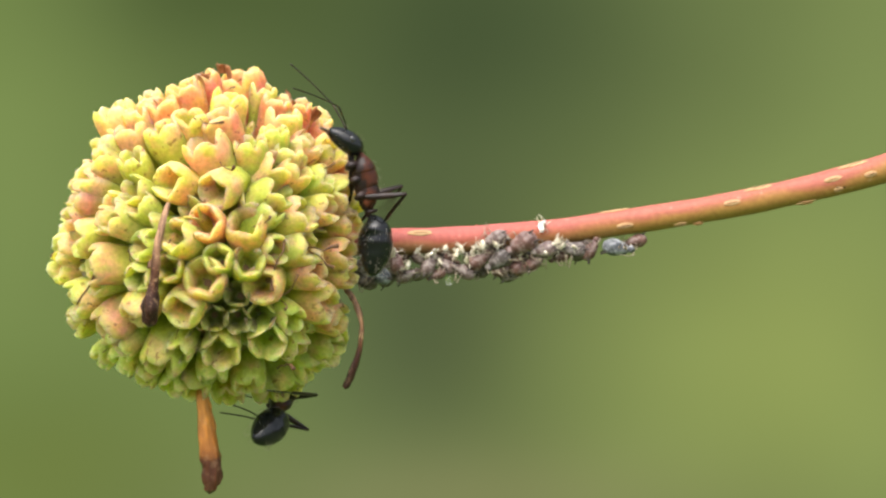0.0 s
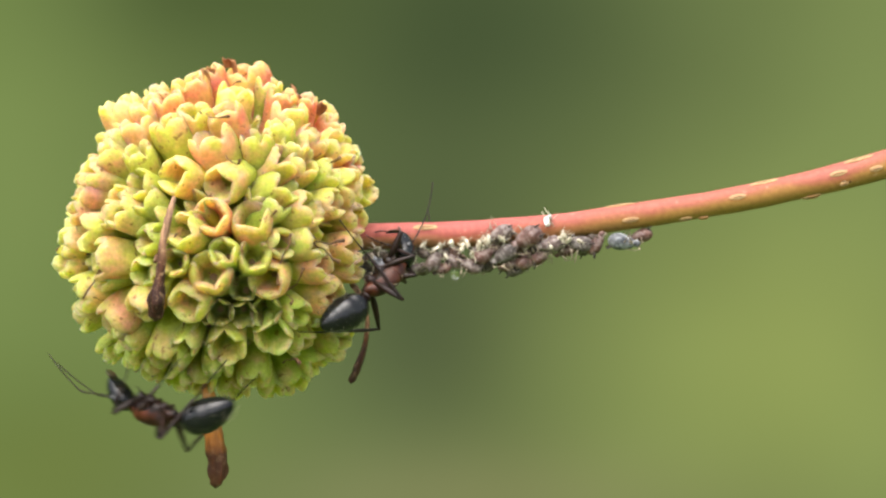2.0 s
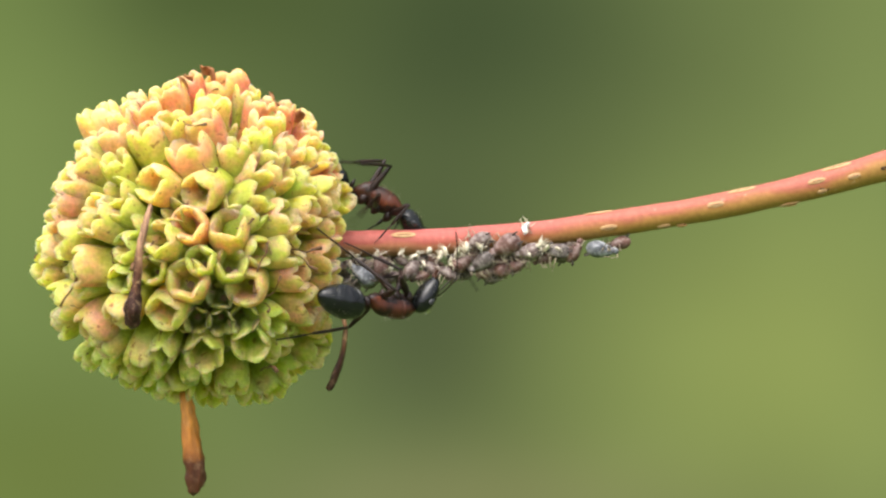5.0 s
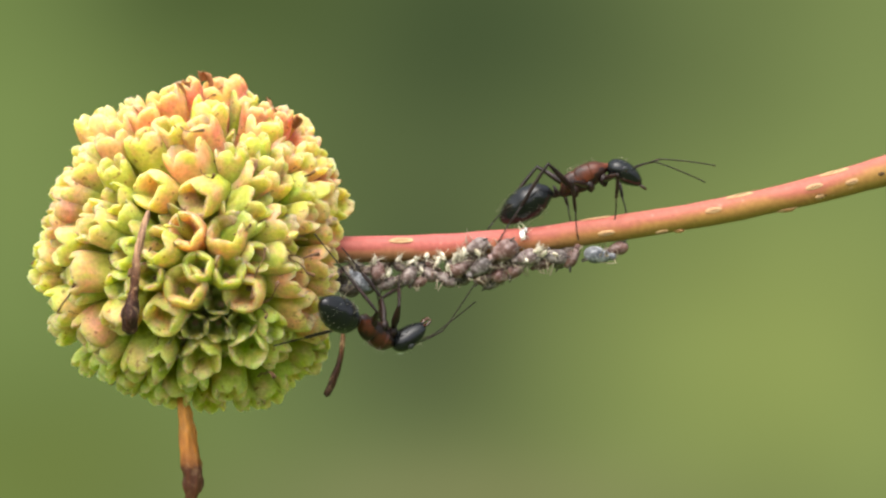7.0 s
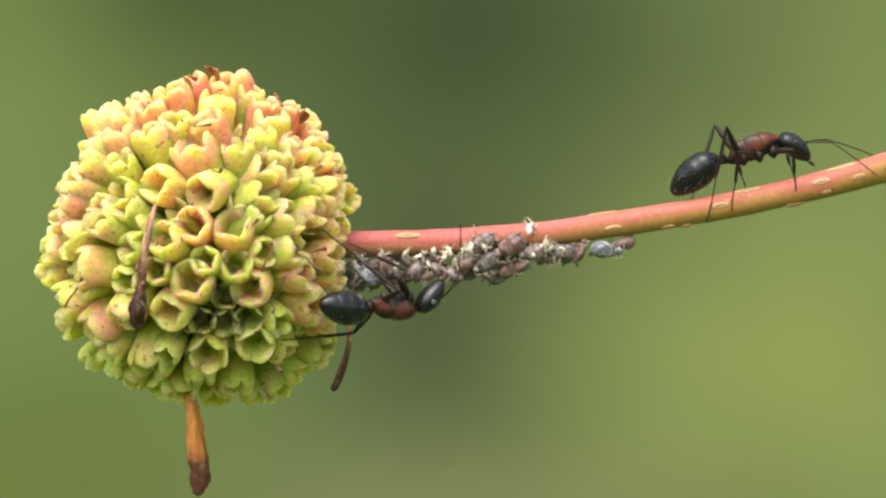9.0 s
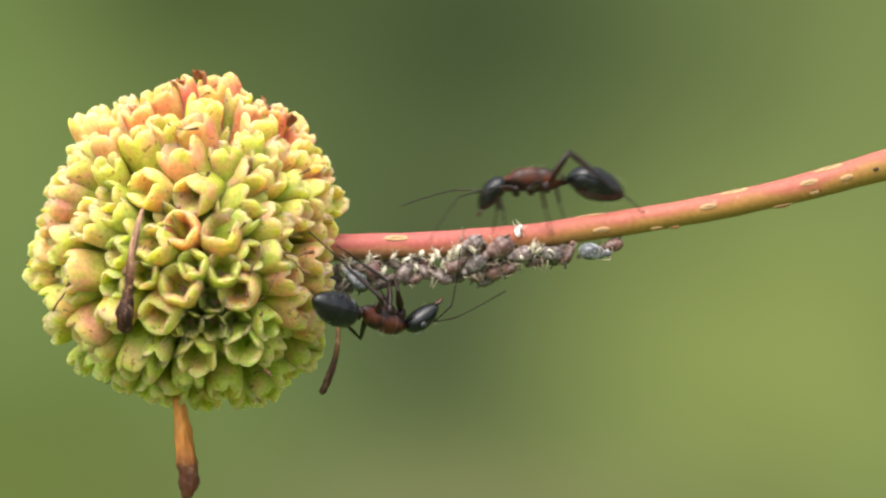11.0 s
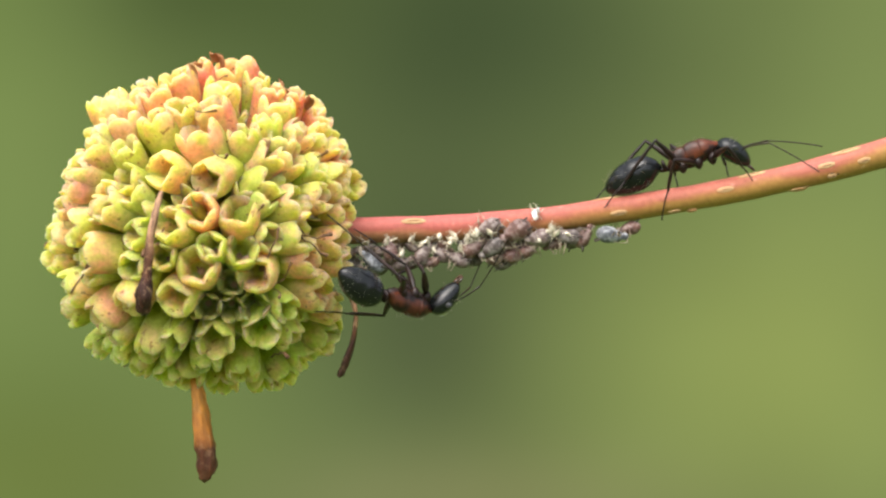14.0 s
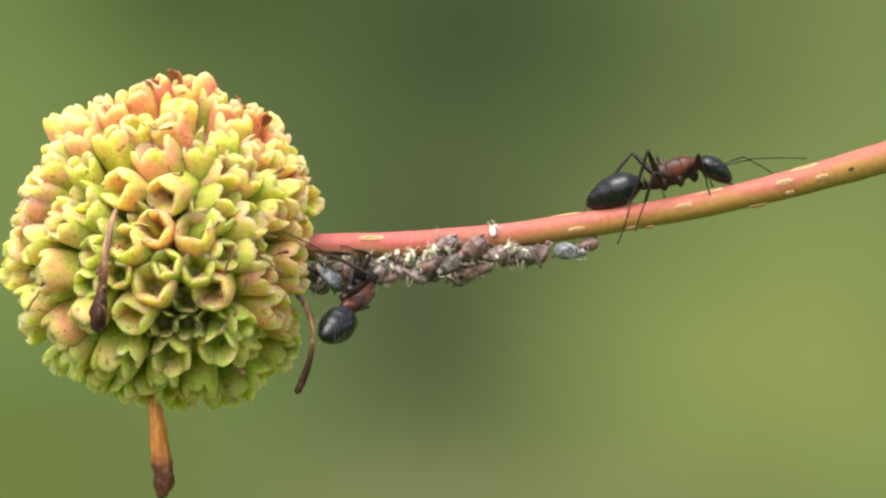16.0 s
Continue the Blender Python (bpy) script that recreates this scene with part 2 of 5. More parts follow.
def blob(bm, centre, axes, segs=16, rings=10, shape=None, mat=0):
    """An egg-like body along x: shape(u) scales its radius, u from -1 (back) to 1 (front)."""
    c, rows = Vector(centre), []
    for i in range(1, rings):
        a = math.pi * i / rings
        u, r = -math.cos(a), math.sin(a)
        r *= shape(u) if shape else 1.0
        rows.append([bm.verts.new(c + Vector((axes[0] * u, axes[1] * r * math.cos(b), axes[2] * r * math.sin(b))))
                     for b in (2 * math.pi * k / segs for k in range(segs))])
    for p, q in zip(rows, rows[1:]):
        for k in range(segs):
            bm.faces.new((p[k], p[(k + 1) % segs], q[(k + 1) % segs], q[k])).material_index = mat
    for row, u in ((rows[0], -1), (rows[-1], 1)):
        tip = bm.verts.new(c + Vector((axes[0] * u, 0, 0)))
        for k in range(segs):
            bm.faces.new((row[k], row[(k + 1) % segs], tip)).material_index = mat


# ---- the sway of the stalk in the wind: seconds, mm to the right, mm up ----
SWAY = [
    (0, 0.00, 0.00), (0.5, 0.73, 0.44), (1, 0.64, 0.44), (1.5, 0.06, 0.09), (2, 0.29, 0.29),
    (2.5, 0.26, 0.32), (3, 0.23, 0.29), (3.5, -0.15, 0.09), (4, -0.56, -0.09), (4.7, -0.88, -0.06),
    (5.6, -0.70, -0.23), (6.5, -1.14, -0.53), (7, -0.96, -0.39), (7.5, -0.88, -0.26), (8, -1.35, -0.58),
    (8.5, -1.02, -0.44), (9, -0.61, -0.12), (9.2, -1.05, -0.39), (9.8, -1.40, -0.41), (10.6, -1.11, -0.29),
    (11.3, -1.46, -0.41), (11.5, -2.08, -0.82), (12, -1.08, -0.20), (12.5, -0.64, 0.26), (13, -0.32, 0.29),
    (13.5, -0.47, 0.44), (14, -0.32, 0.56), (14.5, -1.37, 0.20), (15, -1.17, 0.44), (15.5, -2.92, -0.38),
    (16, -2.49, -0.29),
]
SPAN = [round(0.1 * k, 1) for k in range(161)]


def sway(t):
    """Smooth path through SWAY."""
    k = max(i for i, r in enumerate(SWAY[:-1]) if r[0] <= t + 1e-9)
    a, b, p, q = SWAY[k], SWAY[k + 1], SWAY[max(k - 1, 0)], SWAY[min(k + 2, len(SWAY) - 1)]
    h = b[0] - a[0]
    u, out = (t - a[0]) / h, []
    for i in (1, 2):
        ma, mb = (b[i] - p[i]) / (b[0] - p[0]) * h, (q[i] - a[i]) / (q[0] - a[0]) * h
        out.append((2 * u**3 - 3 * u * u + 1) * a[i] + (u**3 - 2 * u * u + u) * ma + (3 * u * u - 2 * u**3) * b[i] + (u**3 - u * u) * mb)
    # later the whole twig is twisted a little about the ball
    w = min(1.0, max(0.0, (t - 9.4) / 1.9))
    turn = Matrix.Rotation(radians(-0.25 * w * w * (3 - 2 * w)), 4, "Y")
    hub = Matrix.Translation((-0.012, 0, 0))
    return Matrix.Translation((out[0] * MM, 0, EYE + out[1] * MM)) @ hub @ turn @ hub.inverted()


SWAYED = []               # (thing, its pose on the stalk)


def on_stalk(ob, m):
    ob.matrix_basis = sway(0.0) @ m
    SWAYED.append((ob, m))
    return ob


# ---- ground and distance ----
# out of view: added to bounce green light upwards and to close the place
def ground_material():
    m, n, l, p = material("meadow", 0.9, 0.0, 0.2)
    obj = coords(n)
    f = noise_node(n, l, obj, 3.0, 8.0)
    l.new(ramp(n, l, f, [(0.3, (0.045, 0.075, 0.018)), (0.7, (0.10, 0.15, 0.036))]), p.inputs["Base Color"])
    bump(n, l, p, f, 1.0, 0.05)
    return m


bm = bmesh.new()
bmesh.ops.create_grid(bm, x_segments=40, y_segments=40, size=60000)
for v in bm.verts:
    v.co.z = 60 * noise.noise(v.co * 0.0003)
    if v.co.length < 4000:
        v.co.z = 0
tagged(new("ground", finish("ground", bm, ground_material())), "unseen green summer meadow under the plant", "meadow", kind="structure")


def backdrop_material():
    """Distant foliage, wholly out of focus, as a glowing screen: its light and shade are painted as broad soft masses
    of green, in metres across the screen of leaves.
    """
    m = bpy.data.materials.new("distant_foliage_glow")
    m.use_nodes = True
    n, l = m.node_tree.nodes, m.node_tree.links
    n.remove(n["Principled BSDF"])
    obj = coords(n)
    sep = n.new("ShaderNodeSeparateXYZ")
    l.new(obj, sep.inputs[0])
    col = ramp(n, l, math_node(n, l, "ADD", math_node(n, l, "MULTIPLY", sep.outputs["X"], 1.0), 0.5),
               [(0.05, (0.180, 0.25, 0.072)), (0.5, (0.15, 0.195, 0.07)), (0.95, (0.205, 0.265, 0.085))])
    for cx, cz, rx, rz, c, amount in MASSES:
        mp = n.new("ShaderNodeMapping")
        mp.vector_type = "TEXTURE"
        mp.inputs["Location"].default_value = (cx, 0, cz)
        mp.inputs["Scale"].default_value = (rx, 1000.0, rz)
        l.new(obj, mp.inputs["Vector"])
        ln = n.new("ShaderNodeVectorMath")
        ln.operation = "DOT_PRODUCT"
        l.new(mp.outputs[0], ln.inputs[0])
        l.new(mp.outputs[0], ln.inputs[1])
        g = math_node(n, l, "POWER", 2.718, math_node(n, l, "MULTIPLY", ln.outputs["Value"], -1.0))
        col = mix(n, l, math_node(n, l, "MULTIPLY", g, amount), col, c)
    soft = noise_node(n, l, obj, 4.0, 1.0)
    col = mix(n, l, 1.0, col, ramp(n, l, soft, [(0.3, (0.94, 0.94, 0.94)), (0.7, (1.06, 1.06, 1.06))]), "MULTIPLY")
    # the foliage gives off its own light; sun and sky don't shade it
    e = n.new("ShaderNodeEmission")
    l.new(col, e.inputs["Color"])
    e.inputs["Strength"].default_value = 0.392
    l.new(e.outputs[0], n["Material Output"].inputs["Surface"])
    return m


# painted masses of lit leaves and of shade: centre x, z, spread x, z, colour, cover
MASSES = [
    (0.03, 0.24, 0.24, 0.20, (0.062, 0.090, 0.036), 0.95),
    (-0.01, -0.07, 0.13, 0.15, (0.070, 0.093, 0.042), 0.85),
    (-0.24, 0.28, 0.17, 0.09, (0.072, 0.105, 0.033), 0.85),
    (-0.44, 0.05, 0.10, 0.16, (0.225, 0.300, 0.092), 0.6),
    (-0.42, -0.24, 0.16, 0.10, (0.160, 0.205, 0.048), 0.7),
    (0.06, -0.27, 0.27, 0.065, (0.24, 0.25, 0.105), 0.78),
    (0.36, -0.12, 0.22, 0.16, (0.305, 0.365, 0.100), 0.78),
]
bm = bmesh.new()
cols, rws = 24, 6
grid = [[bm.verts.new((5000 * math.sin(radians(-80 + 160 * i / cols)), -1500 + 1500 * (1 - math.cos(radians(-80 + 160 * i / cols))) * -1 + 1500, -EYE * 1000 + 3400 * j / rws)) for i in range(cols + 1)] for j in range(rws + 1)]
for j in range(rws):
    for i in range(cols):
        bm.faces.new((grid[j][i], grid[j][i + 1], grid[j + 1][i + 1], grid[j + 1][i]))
back = tagged(new("backdrop", finish("backdrop", bm, backdrop_material())), "glowing backdrop painted as distant green foliage wholly out of focus", "foliage", kind="structure")
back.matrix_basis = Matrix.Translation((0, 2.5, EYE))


# ---- the plant ----
BALL = Vector((-12.10, 0.00, 0.66))      # centre of the seed ball
R_MOUTH = 8.25
TALL = 1.03


LINE = [(-6.55, -0.00, 0.32), (-2.75, -0.00, 0.38), (0.47, -0.00, 0.47), (3.39, -0.00, 0.67), (6.32, -0.00, 0.96), (8.95, -0.00, 1.32), (12.16, -0.00, 1.81),
        (15.09, -0.00, 2.31), (18.01, -0.00, 2.92), (20.35, -0.00, 3.48), (22.84, -0.00, 4.15), (25.61, -0.00, 4.94), (32.63, -0.00, 7.05), (44.33, -0.00, 11.14)]
R_LINE = [0.70, 0.69, 0.68, 0.67, 0.66, 0.66, 0.66, 0.67, 0.68, 0.71, 0.75, 0.78, 0.84, 0.9]


def smooth_line(pts, rad, n):
    """Catmull-Rom through pts, n steps a span, with their radii."""
    out = []
    P = [Vector(p) for p in pts]
    for i in range(len(P) - 1):
        a, b, c, d = P[max(i - 1, 0)], P[i], P[i + 1], P[min(i + 2, len(P) - 1)]
        for k in range(n):
            u = k / n
            out.append((0.5 * (2 * b + (c - a) * u + (2 * a - 5 * b + 4 * c - d) * u * u + (3 * b - a - 3 * c + d) * u**3), rad[i] + (rad[i + 1] - rad[i]) * u))
    return out + [(P[-1], rad[-1])]


AXIS = smooth_line(LINE, R_LINE, 30)
plant = tagged(new("seed_head_twig"), "red stalk bearing a round yellow-green buttonbush seed head", "seed head")
on_stalk(plant, Matrix.Identity(4))

rng = random.Random(4)
bm = bmesh.new()
COURSE = AXIS[::6]
rings = tube(bm, [p for p, r in COURSE], [r * (1 + 0.035 * noise.noise(p * 0.22) + 0.05 * noise.noise(p * 0.7)) for p, r in COURSE], 32)
uv = bm.loops.layers.uv.new("UVMap")
height = {}
for ring, (p, r) in zip(rings, COURSE):
    for v in ring:
        height[v] = ((v.co - p).z / r + 1) / 2
for f in bm.faces:
    for lp in f.loops:
        lp[uv].uv = (lp.vert.co.x * 0.03 + 0.25, height.get(lp.vert, 0.5))
stem = part("stem", finish("stem", bm, STALK), plant, label="smooth red stalk, olive underneath")


def on_line(x):
    """The stalk's axis, radius and way at the place x."""
    k = min(range(1, len(AXIS) - 1), key=lambda i: abs(AXIS[i][0].x - x))
    return AXIS[k][0], AXIS[k][1], (AXIS[k + 1][0] - AXIS[k - 1][0]).normalized()


# lenticels: corky lens-shaped pores, x along the stalk, degrees round it (90 is up, 180 towards the lens)
def lenticel_mesh(length, width):
    b = bmesh.new()
    blob(b, (0, 0, 0), (length / 2, width / 2, 0.06), 14, 10)
    blob(b, (0.04, -0.02, 0.05), (length * 0.3, width * 0.07, 0.025), 10, 8, mat=1)
    return finish("lenticel", b, [LENT, SLIT])


for x, ang, ln, wd in [(-1.15, 143, 1.3, 0.36), (8.95, 98, 1.6, 0.36), (9.3, 195, 0.9, 0.3), (14.9, 170, 0.9, 0.3), (16.4, 120, 1.5, 0.34),
                       (18.6, 250, 1.1, 0.3), (20.1, 165, 0.95, 0.3), (21.3, 120, 1.6, 0.36), (20.3, 215, 0.5, 0.3), (22.0, 185, 0.7, 0.3), (12.2, 235, 0.7, 0.3)]:
    p, r, d = on_line(x)
    a = radians(ang)
    up = Vector((0, 0, 1)) - d * d.z
    out = (up.normalized() * math.sin(a) + Vector((0, 1, 0)) * math.cos(a)).normalized()
    m = Matrix((d, out.cross(d), out)).transposed().to_4x4()
    m.translation = (p + out * (r + 0.012)) * MM
    part("lenticel", lenticel_mesh(ln, wd), stem, m)

for x, ang, sz, mat in [(18.7, 262, 0.5, HALO), (20.35, 208, 0.17, SLIT), (20.7, 214, 0.1, SLIT), (23.5, 186, 0.2, SLIT), (13.2, 255, 0.3, HALO)]:
    p, r, d = on_line(x)
    out = (Vector((0, 0, 1)) * math.sin(radians(ang)) + Vector((0, 1, 0)) * math.cos(radians(ang))).normalized()
    b = bmesh.new()
    blob(b, (0, 0, 0), (sz, sz * 0.6, min(0.12, sz * 0.4)), 12, 8)
    m = Matrix((d, out.cross(d).normalized(), out)).transposed().to_4x4()
    m.translation = (p + out * (r - 0.015)) * MM
    part("bark_spot", finish("bark_spot", b, mat), stem, m)

# the ball's woody core
bm = bmesh.new()
blob(bm, (0, 0, 0), (6.1, 6.1, 6.2), 32, 20, lambda u: 1 + 0.02 * math.sin(9 * u))
seed_head = part("seed_head", finish("seed_head", bm, CORE), plant, at(*BALL), "round cluster of yellow-green fruitlets with pink and orange tips")


def fruitlet_mesh(seed, lobes, rim, hole, tall, waist, point, mat):
    """An angular calyx cup with broad lobes round its mouth, parted by narrow clefts; its mouth lies at z = 0, its root at -3.4."""
    g = random.Random(seed)
    b = bmesh.new()
    edge = b.verts.layers.float.new("rim")
    seg = 9 * lobes
    ph = g.uniform(0, 6.28)
    each = [(g.uniform(0.7, 1.2), g.uniform(-0.13, 0.08), point * g.uniform(0.75, 1.35)) for _ in range(lobes)]
    bow = Vector((g.uniform(-0.14, 0.14), g.uniform(-0.14, 0.14)))
    # height, radius, share of the lobe's rise, share of the flat sides
    prof = [(-3.4, 0.50, 0, 0.1), (-2.8, 0.62, 0, 0.2), (-2.2, 0.75, 0, 0.3), (-1.6, 0.86 * waist, 0, 0.35), (-1.05, 0.94 * waist, 0.0, 0.35), (-0.6, 0.98 * waist, 0.05, 0.3),
            (-0.25, 0.99 * waist, 0.22, 0.25), (0.0, 0.5 * waist + 0.5 * rim + 0.03, 0.6, 0.2), (0.12, rim + 0.02, 0.93, 0.4), (0.15, rim - 0.02, 1.0, 0.5), (0.12, rim - 0.06, 1.0, 0.6),
            (-0.02, 0.6 * rim + 0.4 * hole - 0.06, 0.78, 0.7), (-0.22, hole + 0.02, 0.38, 1.0), (-0.5, hole * 0.97, 0.1, 1.0), (-0.9, hole * 0.88, 0, 0.6), (-1.2, hole * 0.66, 0, 0.3), (-1.3, hole * 0.32, 0, 0)]
    rows = []
    for z, r, rise, flat in prof:
        row = []
        for k in range(seg):
            a = 2 * math.pi * k / seg
            i = k * lobes // seg
            u = (k / seg * lobes) % 1.0
            hgt, lean, power = each[i]
            bell = 1 - abs(2 * u - 1) ** power
            side = math.cos(math.pi / lobes) / math.cos((u - 0.5) * 2 * math.pi / lobes)
            rr = r * (1 + flat * (side - 0.5 - 0.5 * math.cos(math.pi / lobes))) + lean * rise * rise * bell
            zz = z + rise * tall * (bell * hgt - 0.6)
            rough = Vector((math.cos(a) + seed, math.sin(a), z * 0.8))
            rr += 0.05 * noise.noise(rough * 1.3) + 0.03 * noise.noise(rough * 4.5)
            zz += rise * (0.09 * noise.noise(rough * 3.1) + 0.05 * noise.noise(rough * 8.0))
            off = bow * (z + 1.0) ** 2 * 0.25
            v = b.verts.new((rr * math.cos(a + ph) + off.x, rr * math.sin(a + ph) + off.y, zz))
            v[edge] = rise
            row.append(v)
        rows.append(row)
    for p, q in zip(rows, rows[1:]):
        for k in range(seg):
            b.faces.new((p[k], p[(k + 1) % seg], q[(k + 1) % seg], q[k])).material_index = 0
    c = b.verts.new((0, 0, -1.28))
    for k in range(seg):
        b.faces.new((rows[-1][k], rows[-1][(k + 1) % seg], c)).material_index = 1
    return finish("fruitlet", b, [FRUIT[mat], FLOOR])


# rim, hole, height of the lobes, waist, bluntness of the lobes
SHAPES = {"O": (0.82, 0.53, 0.22, 1.0, 2.3), "H": (0.75, 0.50, 0.36, 0.89, 3.8), "T": (0.79, 0.54, 0.42, 0.94, 3.8), "L": (0.90, 0.66, 0.60, 0.97, 2.2), "S": (0.92, 0.68, 0.85, 0.85, 1.8)}
MESHES = {}


def fruitlet(p, way, size, shape, tint, seed):
    """A fruitlet whose mouth lies at p from the ball's centre and opens along way."""
    key = (shape, tint, seed % 5)
    if key not in MESHES:
        MESHES[key] = fruitlet_mesh(hash_of(key), 4 if seed % 5 in (1, 3) else 5, *SHAPES[shape], tint)
    m = frame_of(way) @ Matrix.Rotation(seed * 2.4, 4, "Z") @ Matrix.Diagonal((size, size, 0.45 + 0.55 * size, 1))
    m.translation = p * MM
    return part("fruitlet", MESHES[key], seed_head, m)


def hash_of(key):
    return sum(ord(c) for c in key[0] + key[1]) * 7 + key[2] * 13


# fruitlets told apart on the ball: mouth x, z from its centre, lean of the cup to the right and up, size, shape, tint
FACE = [
    (0.55, 0.70, -0.14, 0.24, 0.95, "O", "r"), (2.47, 0.71, -0.03, 0.57, 1.05, "O", "y"), (0.45, -1.98, -0.06, 0.22, 1.08, "O", "y"),
    (3.19, -2.57, -0.20, -0.25, 1, "O", "p"), (1.07, -1.05, -0.21, 0.21, 0.78, "O", "g"), (2.62, -1.22, 0.15, 0.27, 0.88, "O", "g"),
    (-0.77, -3.76, -0.37, -0.48, 1.05, "O", "p"), (1.05, -5.92, -0.05, -0.58, 1, "L", "g"), (3.40, -5.37, 0.08, -0.51, 1, "L", "g"),
    (-0.96, 0.04, -0.49, 0.28, 0.95, "O", "y"), (0.91, 2.08, -0.52, -0.30, 1, "O", "y"), (-1.39, 2.69, -0.61, 0.23, 1.15, "H", "p"),
    (-3.15, 2.23, -0.71, 0.32, 0.9, "H", "g"), (1.98, -2.82, -0.07, 0.14, 0.72, "S", "d"), (0.87, -4.09, 0.09, -0.14, 0.72, "S", "d"),
    (1.95, -4.21, 0.05, -0.23, 0.72, "S", "d"), (3.11, -4.05, -0.02, -0.24, 0.85, "S", "d"), (0.06, -5.11, -0.07, -0.31, 0.7, "S", "d"),
]
LEFT = [
    (-5.26, -1.42, -0.95, 0.00, 1.2, "T", "p"), (-7.37, -1.58, -0.90, 0.00, 1.05, "H", "y"), (-7.20, -0.72, -0.95, -0.09, 0.95, "H", "p"),
    (-6.05, -0.16, -0.94, -0.11, 1.1, "H", "y"), (-4.12, 1.05, -0.85, 0.40, 1.1, "H", "y"), (-4.78, 0.78, -0.95, 0.07, 0.85, "H", "y"),
    (-6.58, 1.02, -0.94, 0.12, 0.9, "H", "p"), (-6.27, 1.86, -0.95, 0.03, 1.05, "H", "p"), (-5.83, 2.76, -0.91, 0.28, 1.05, "H", "p"),
    (-4.19, 1.52, -0.75, 0.15, 0.8, "H", "o"), (-5.12, 3.88, -0.79, 0.53, 1.1, "H", "y"), (-3.18, 3.83, -0.34, 0.82, 0.9, "H", "g"),
    (-4.84, 4.56, -0.76, 0.56, 0.95, "H", "p"), (-2.87, 1.54, -0.69, 0.52, 0.9, "H", "g"), (-2.48, 0.49, -0.74, 0.12, 0.85, "H", "g"),
    (-2.70, -0.48, -0.78, 0.00, 0.9, "H", "g"), (-6.41, -3.27, -0.90, -0.29, 1.15, "H", "y"), (-6.71, -4.46, -0.86, -0.41, 1, "H", "g"),
]
LOW = [
    (-4.74, -4.72, -0.71, -0.63, 1.25, "T", "p"), (-4.13, -5.57, -0.68, -0.66, 1, "H", "g"), (-3.05, -4.05, -0.51, -0.80, 1.1, "H", "p"),
    (-1.92, -6.49, -0.26, -0.91, 1.25, "T", "g"), (-4.26, -6.48, -0.69, -0.65, 0.95, "H", "g"), (-3.12, -7.23, -0.59, -0.75, 0.9, "H", "g"),
    (-1.57, -7.72, -0.19, -0.87, 0.9, "H", "g"), (-0.57, -7.86, -0.16, -0.82, 1.05, "H", "g"), (1.08, -8.30, 0.04, -0.87, 0.95, "H", "g"),
    (2.27, -7.64, 0.09, -0.90, 1, "H", "g"), (3.13, -8.32, 0.29, -0.90, 0.95, "H", "g"), (4.18, -8.03, 0.46, -0.83, 1, "H", "g"),
    (5.29, -7.04, 0.66, -0.69, 1, "H", "g"), (6.43, -6.04, 0.86, -0.40, 1.1, "H", "g"), (6.78, -5.40, 0.77, -0.24, 0.9, "H", "g"),
    (6.88, -4.36, 0.92, -0.25, 1, "H", "p"), (4.74, -4.25, 0.68, -0.48, 0.85, "H", "g"), (6.41, -3.50, 0.91, -0.28, 1.2, "H", "p"),
]
RIGHT = [
    (5.59, -0.50, 0.94, 0.10, 1.15, "H", "y"), (5.97, -1.73, 0.92, 0.07, 1, "H", "p"), (7.36, -0.95, 0.93, 0.03, 1, "H", "p"),
    (7.45, -1.92, 0.95, -0.04, 0.85, "H", "p"), (7.63, 0.53, 0.90, 0.00, 0.9, "H", "p"), (6.51, 1.36, 0.94, 0.11, 0.9, "H", "p"),
    (7.34, 2.10, 0.95, 0.07, 1.15, "T", "p"), (7.95, 2.13, 0.85, 0.15, 0.95, "H", "y"), (5.34, 1.14, 0.87, 0.38, 1.15, "H", "y"),
    (3.91, 1.32, 0.71, 0.55, 0.85, "H", "g"), (4.10, 2.30, 0.81, 0.49, 1.1, "H", "g"), (5.09, 3.39, 0.71, 0.56, 1, "H", "y"),
    (4.07, 3.56, 0.72, 0.62, 1.1, "H", "p"), (6.58, 4.38, 0.79, 0.53, 1.1, "H", "p"), (7.06, 4.27, 0.80, 0.47, 0.9, "H", "y"),
    (7.43, 3.54, 0.89, 0.30, 0.75, "H", "r"), (4.51, 4.43, 0.34, 0.83, 0.9, "H", "y"), (6.17, 5.59, 0.54, 0.78, 0.85, "H", "r"),
]
CROWN = [
    (1.52, 8.17, -0.24, 0.92, 1.45, "T", "o"), (0.91, 5.92, -0.37, 0.88, 1.15, "H", "o"), (2.95, 7.55, 0.14, 0.94, 0.85, "H", "y"),
    (3.76, 6.94, 0.28, 0.91, 0.9, "H", "r"), (4.13, 6.20, 0.13, 0.94, 1.1, "H", "p"), (4.64, 6.74, 0.20, 0.93, 0.95, "H", "r"),
    (5.70, 6.36, 0.51, 0.80, 1.05, "H", "o"), (-0.18, 8.04, -0.35, 0.88, 1, "H", "r"), (-1.00, 7.58, -0.28, 0.91, 1.1, "H", "o"),
    (-2.04, 6.66, -0.28, 0.91, 0.95, "H", "r"), (-2.66, 7.06, -0.45, 0.84, 0.7, "H", "y"), (-0.54, 5.95, -0.10, 0.86, 1, "H", "y"),
    (0.29, 4.65, -0.43, 0.81, 1.25, "T", "y"), (-1.90, 5.35, -0.42, 0.85, 1.1, "H", "y"), (-3.15, 6.27, -0.42, 0.85, 0.95, "H", "p"),
    (-4.56, 6.43, -0.32, 0.89, 1.2, "T", "p"), (-3.51, 5.39, -0.39, 0.87, 1, "H", "y"), (2.61, 4.56, -0.13, 0.94, 0.95, "H", "g"),
]
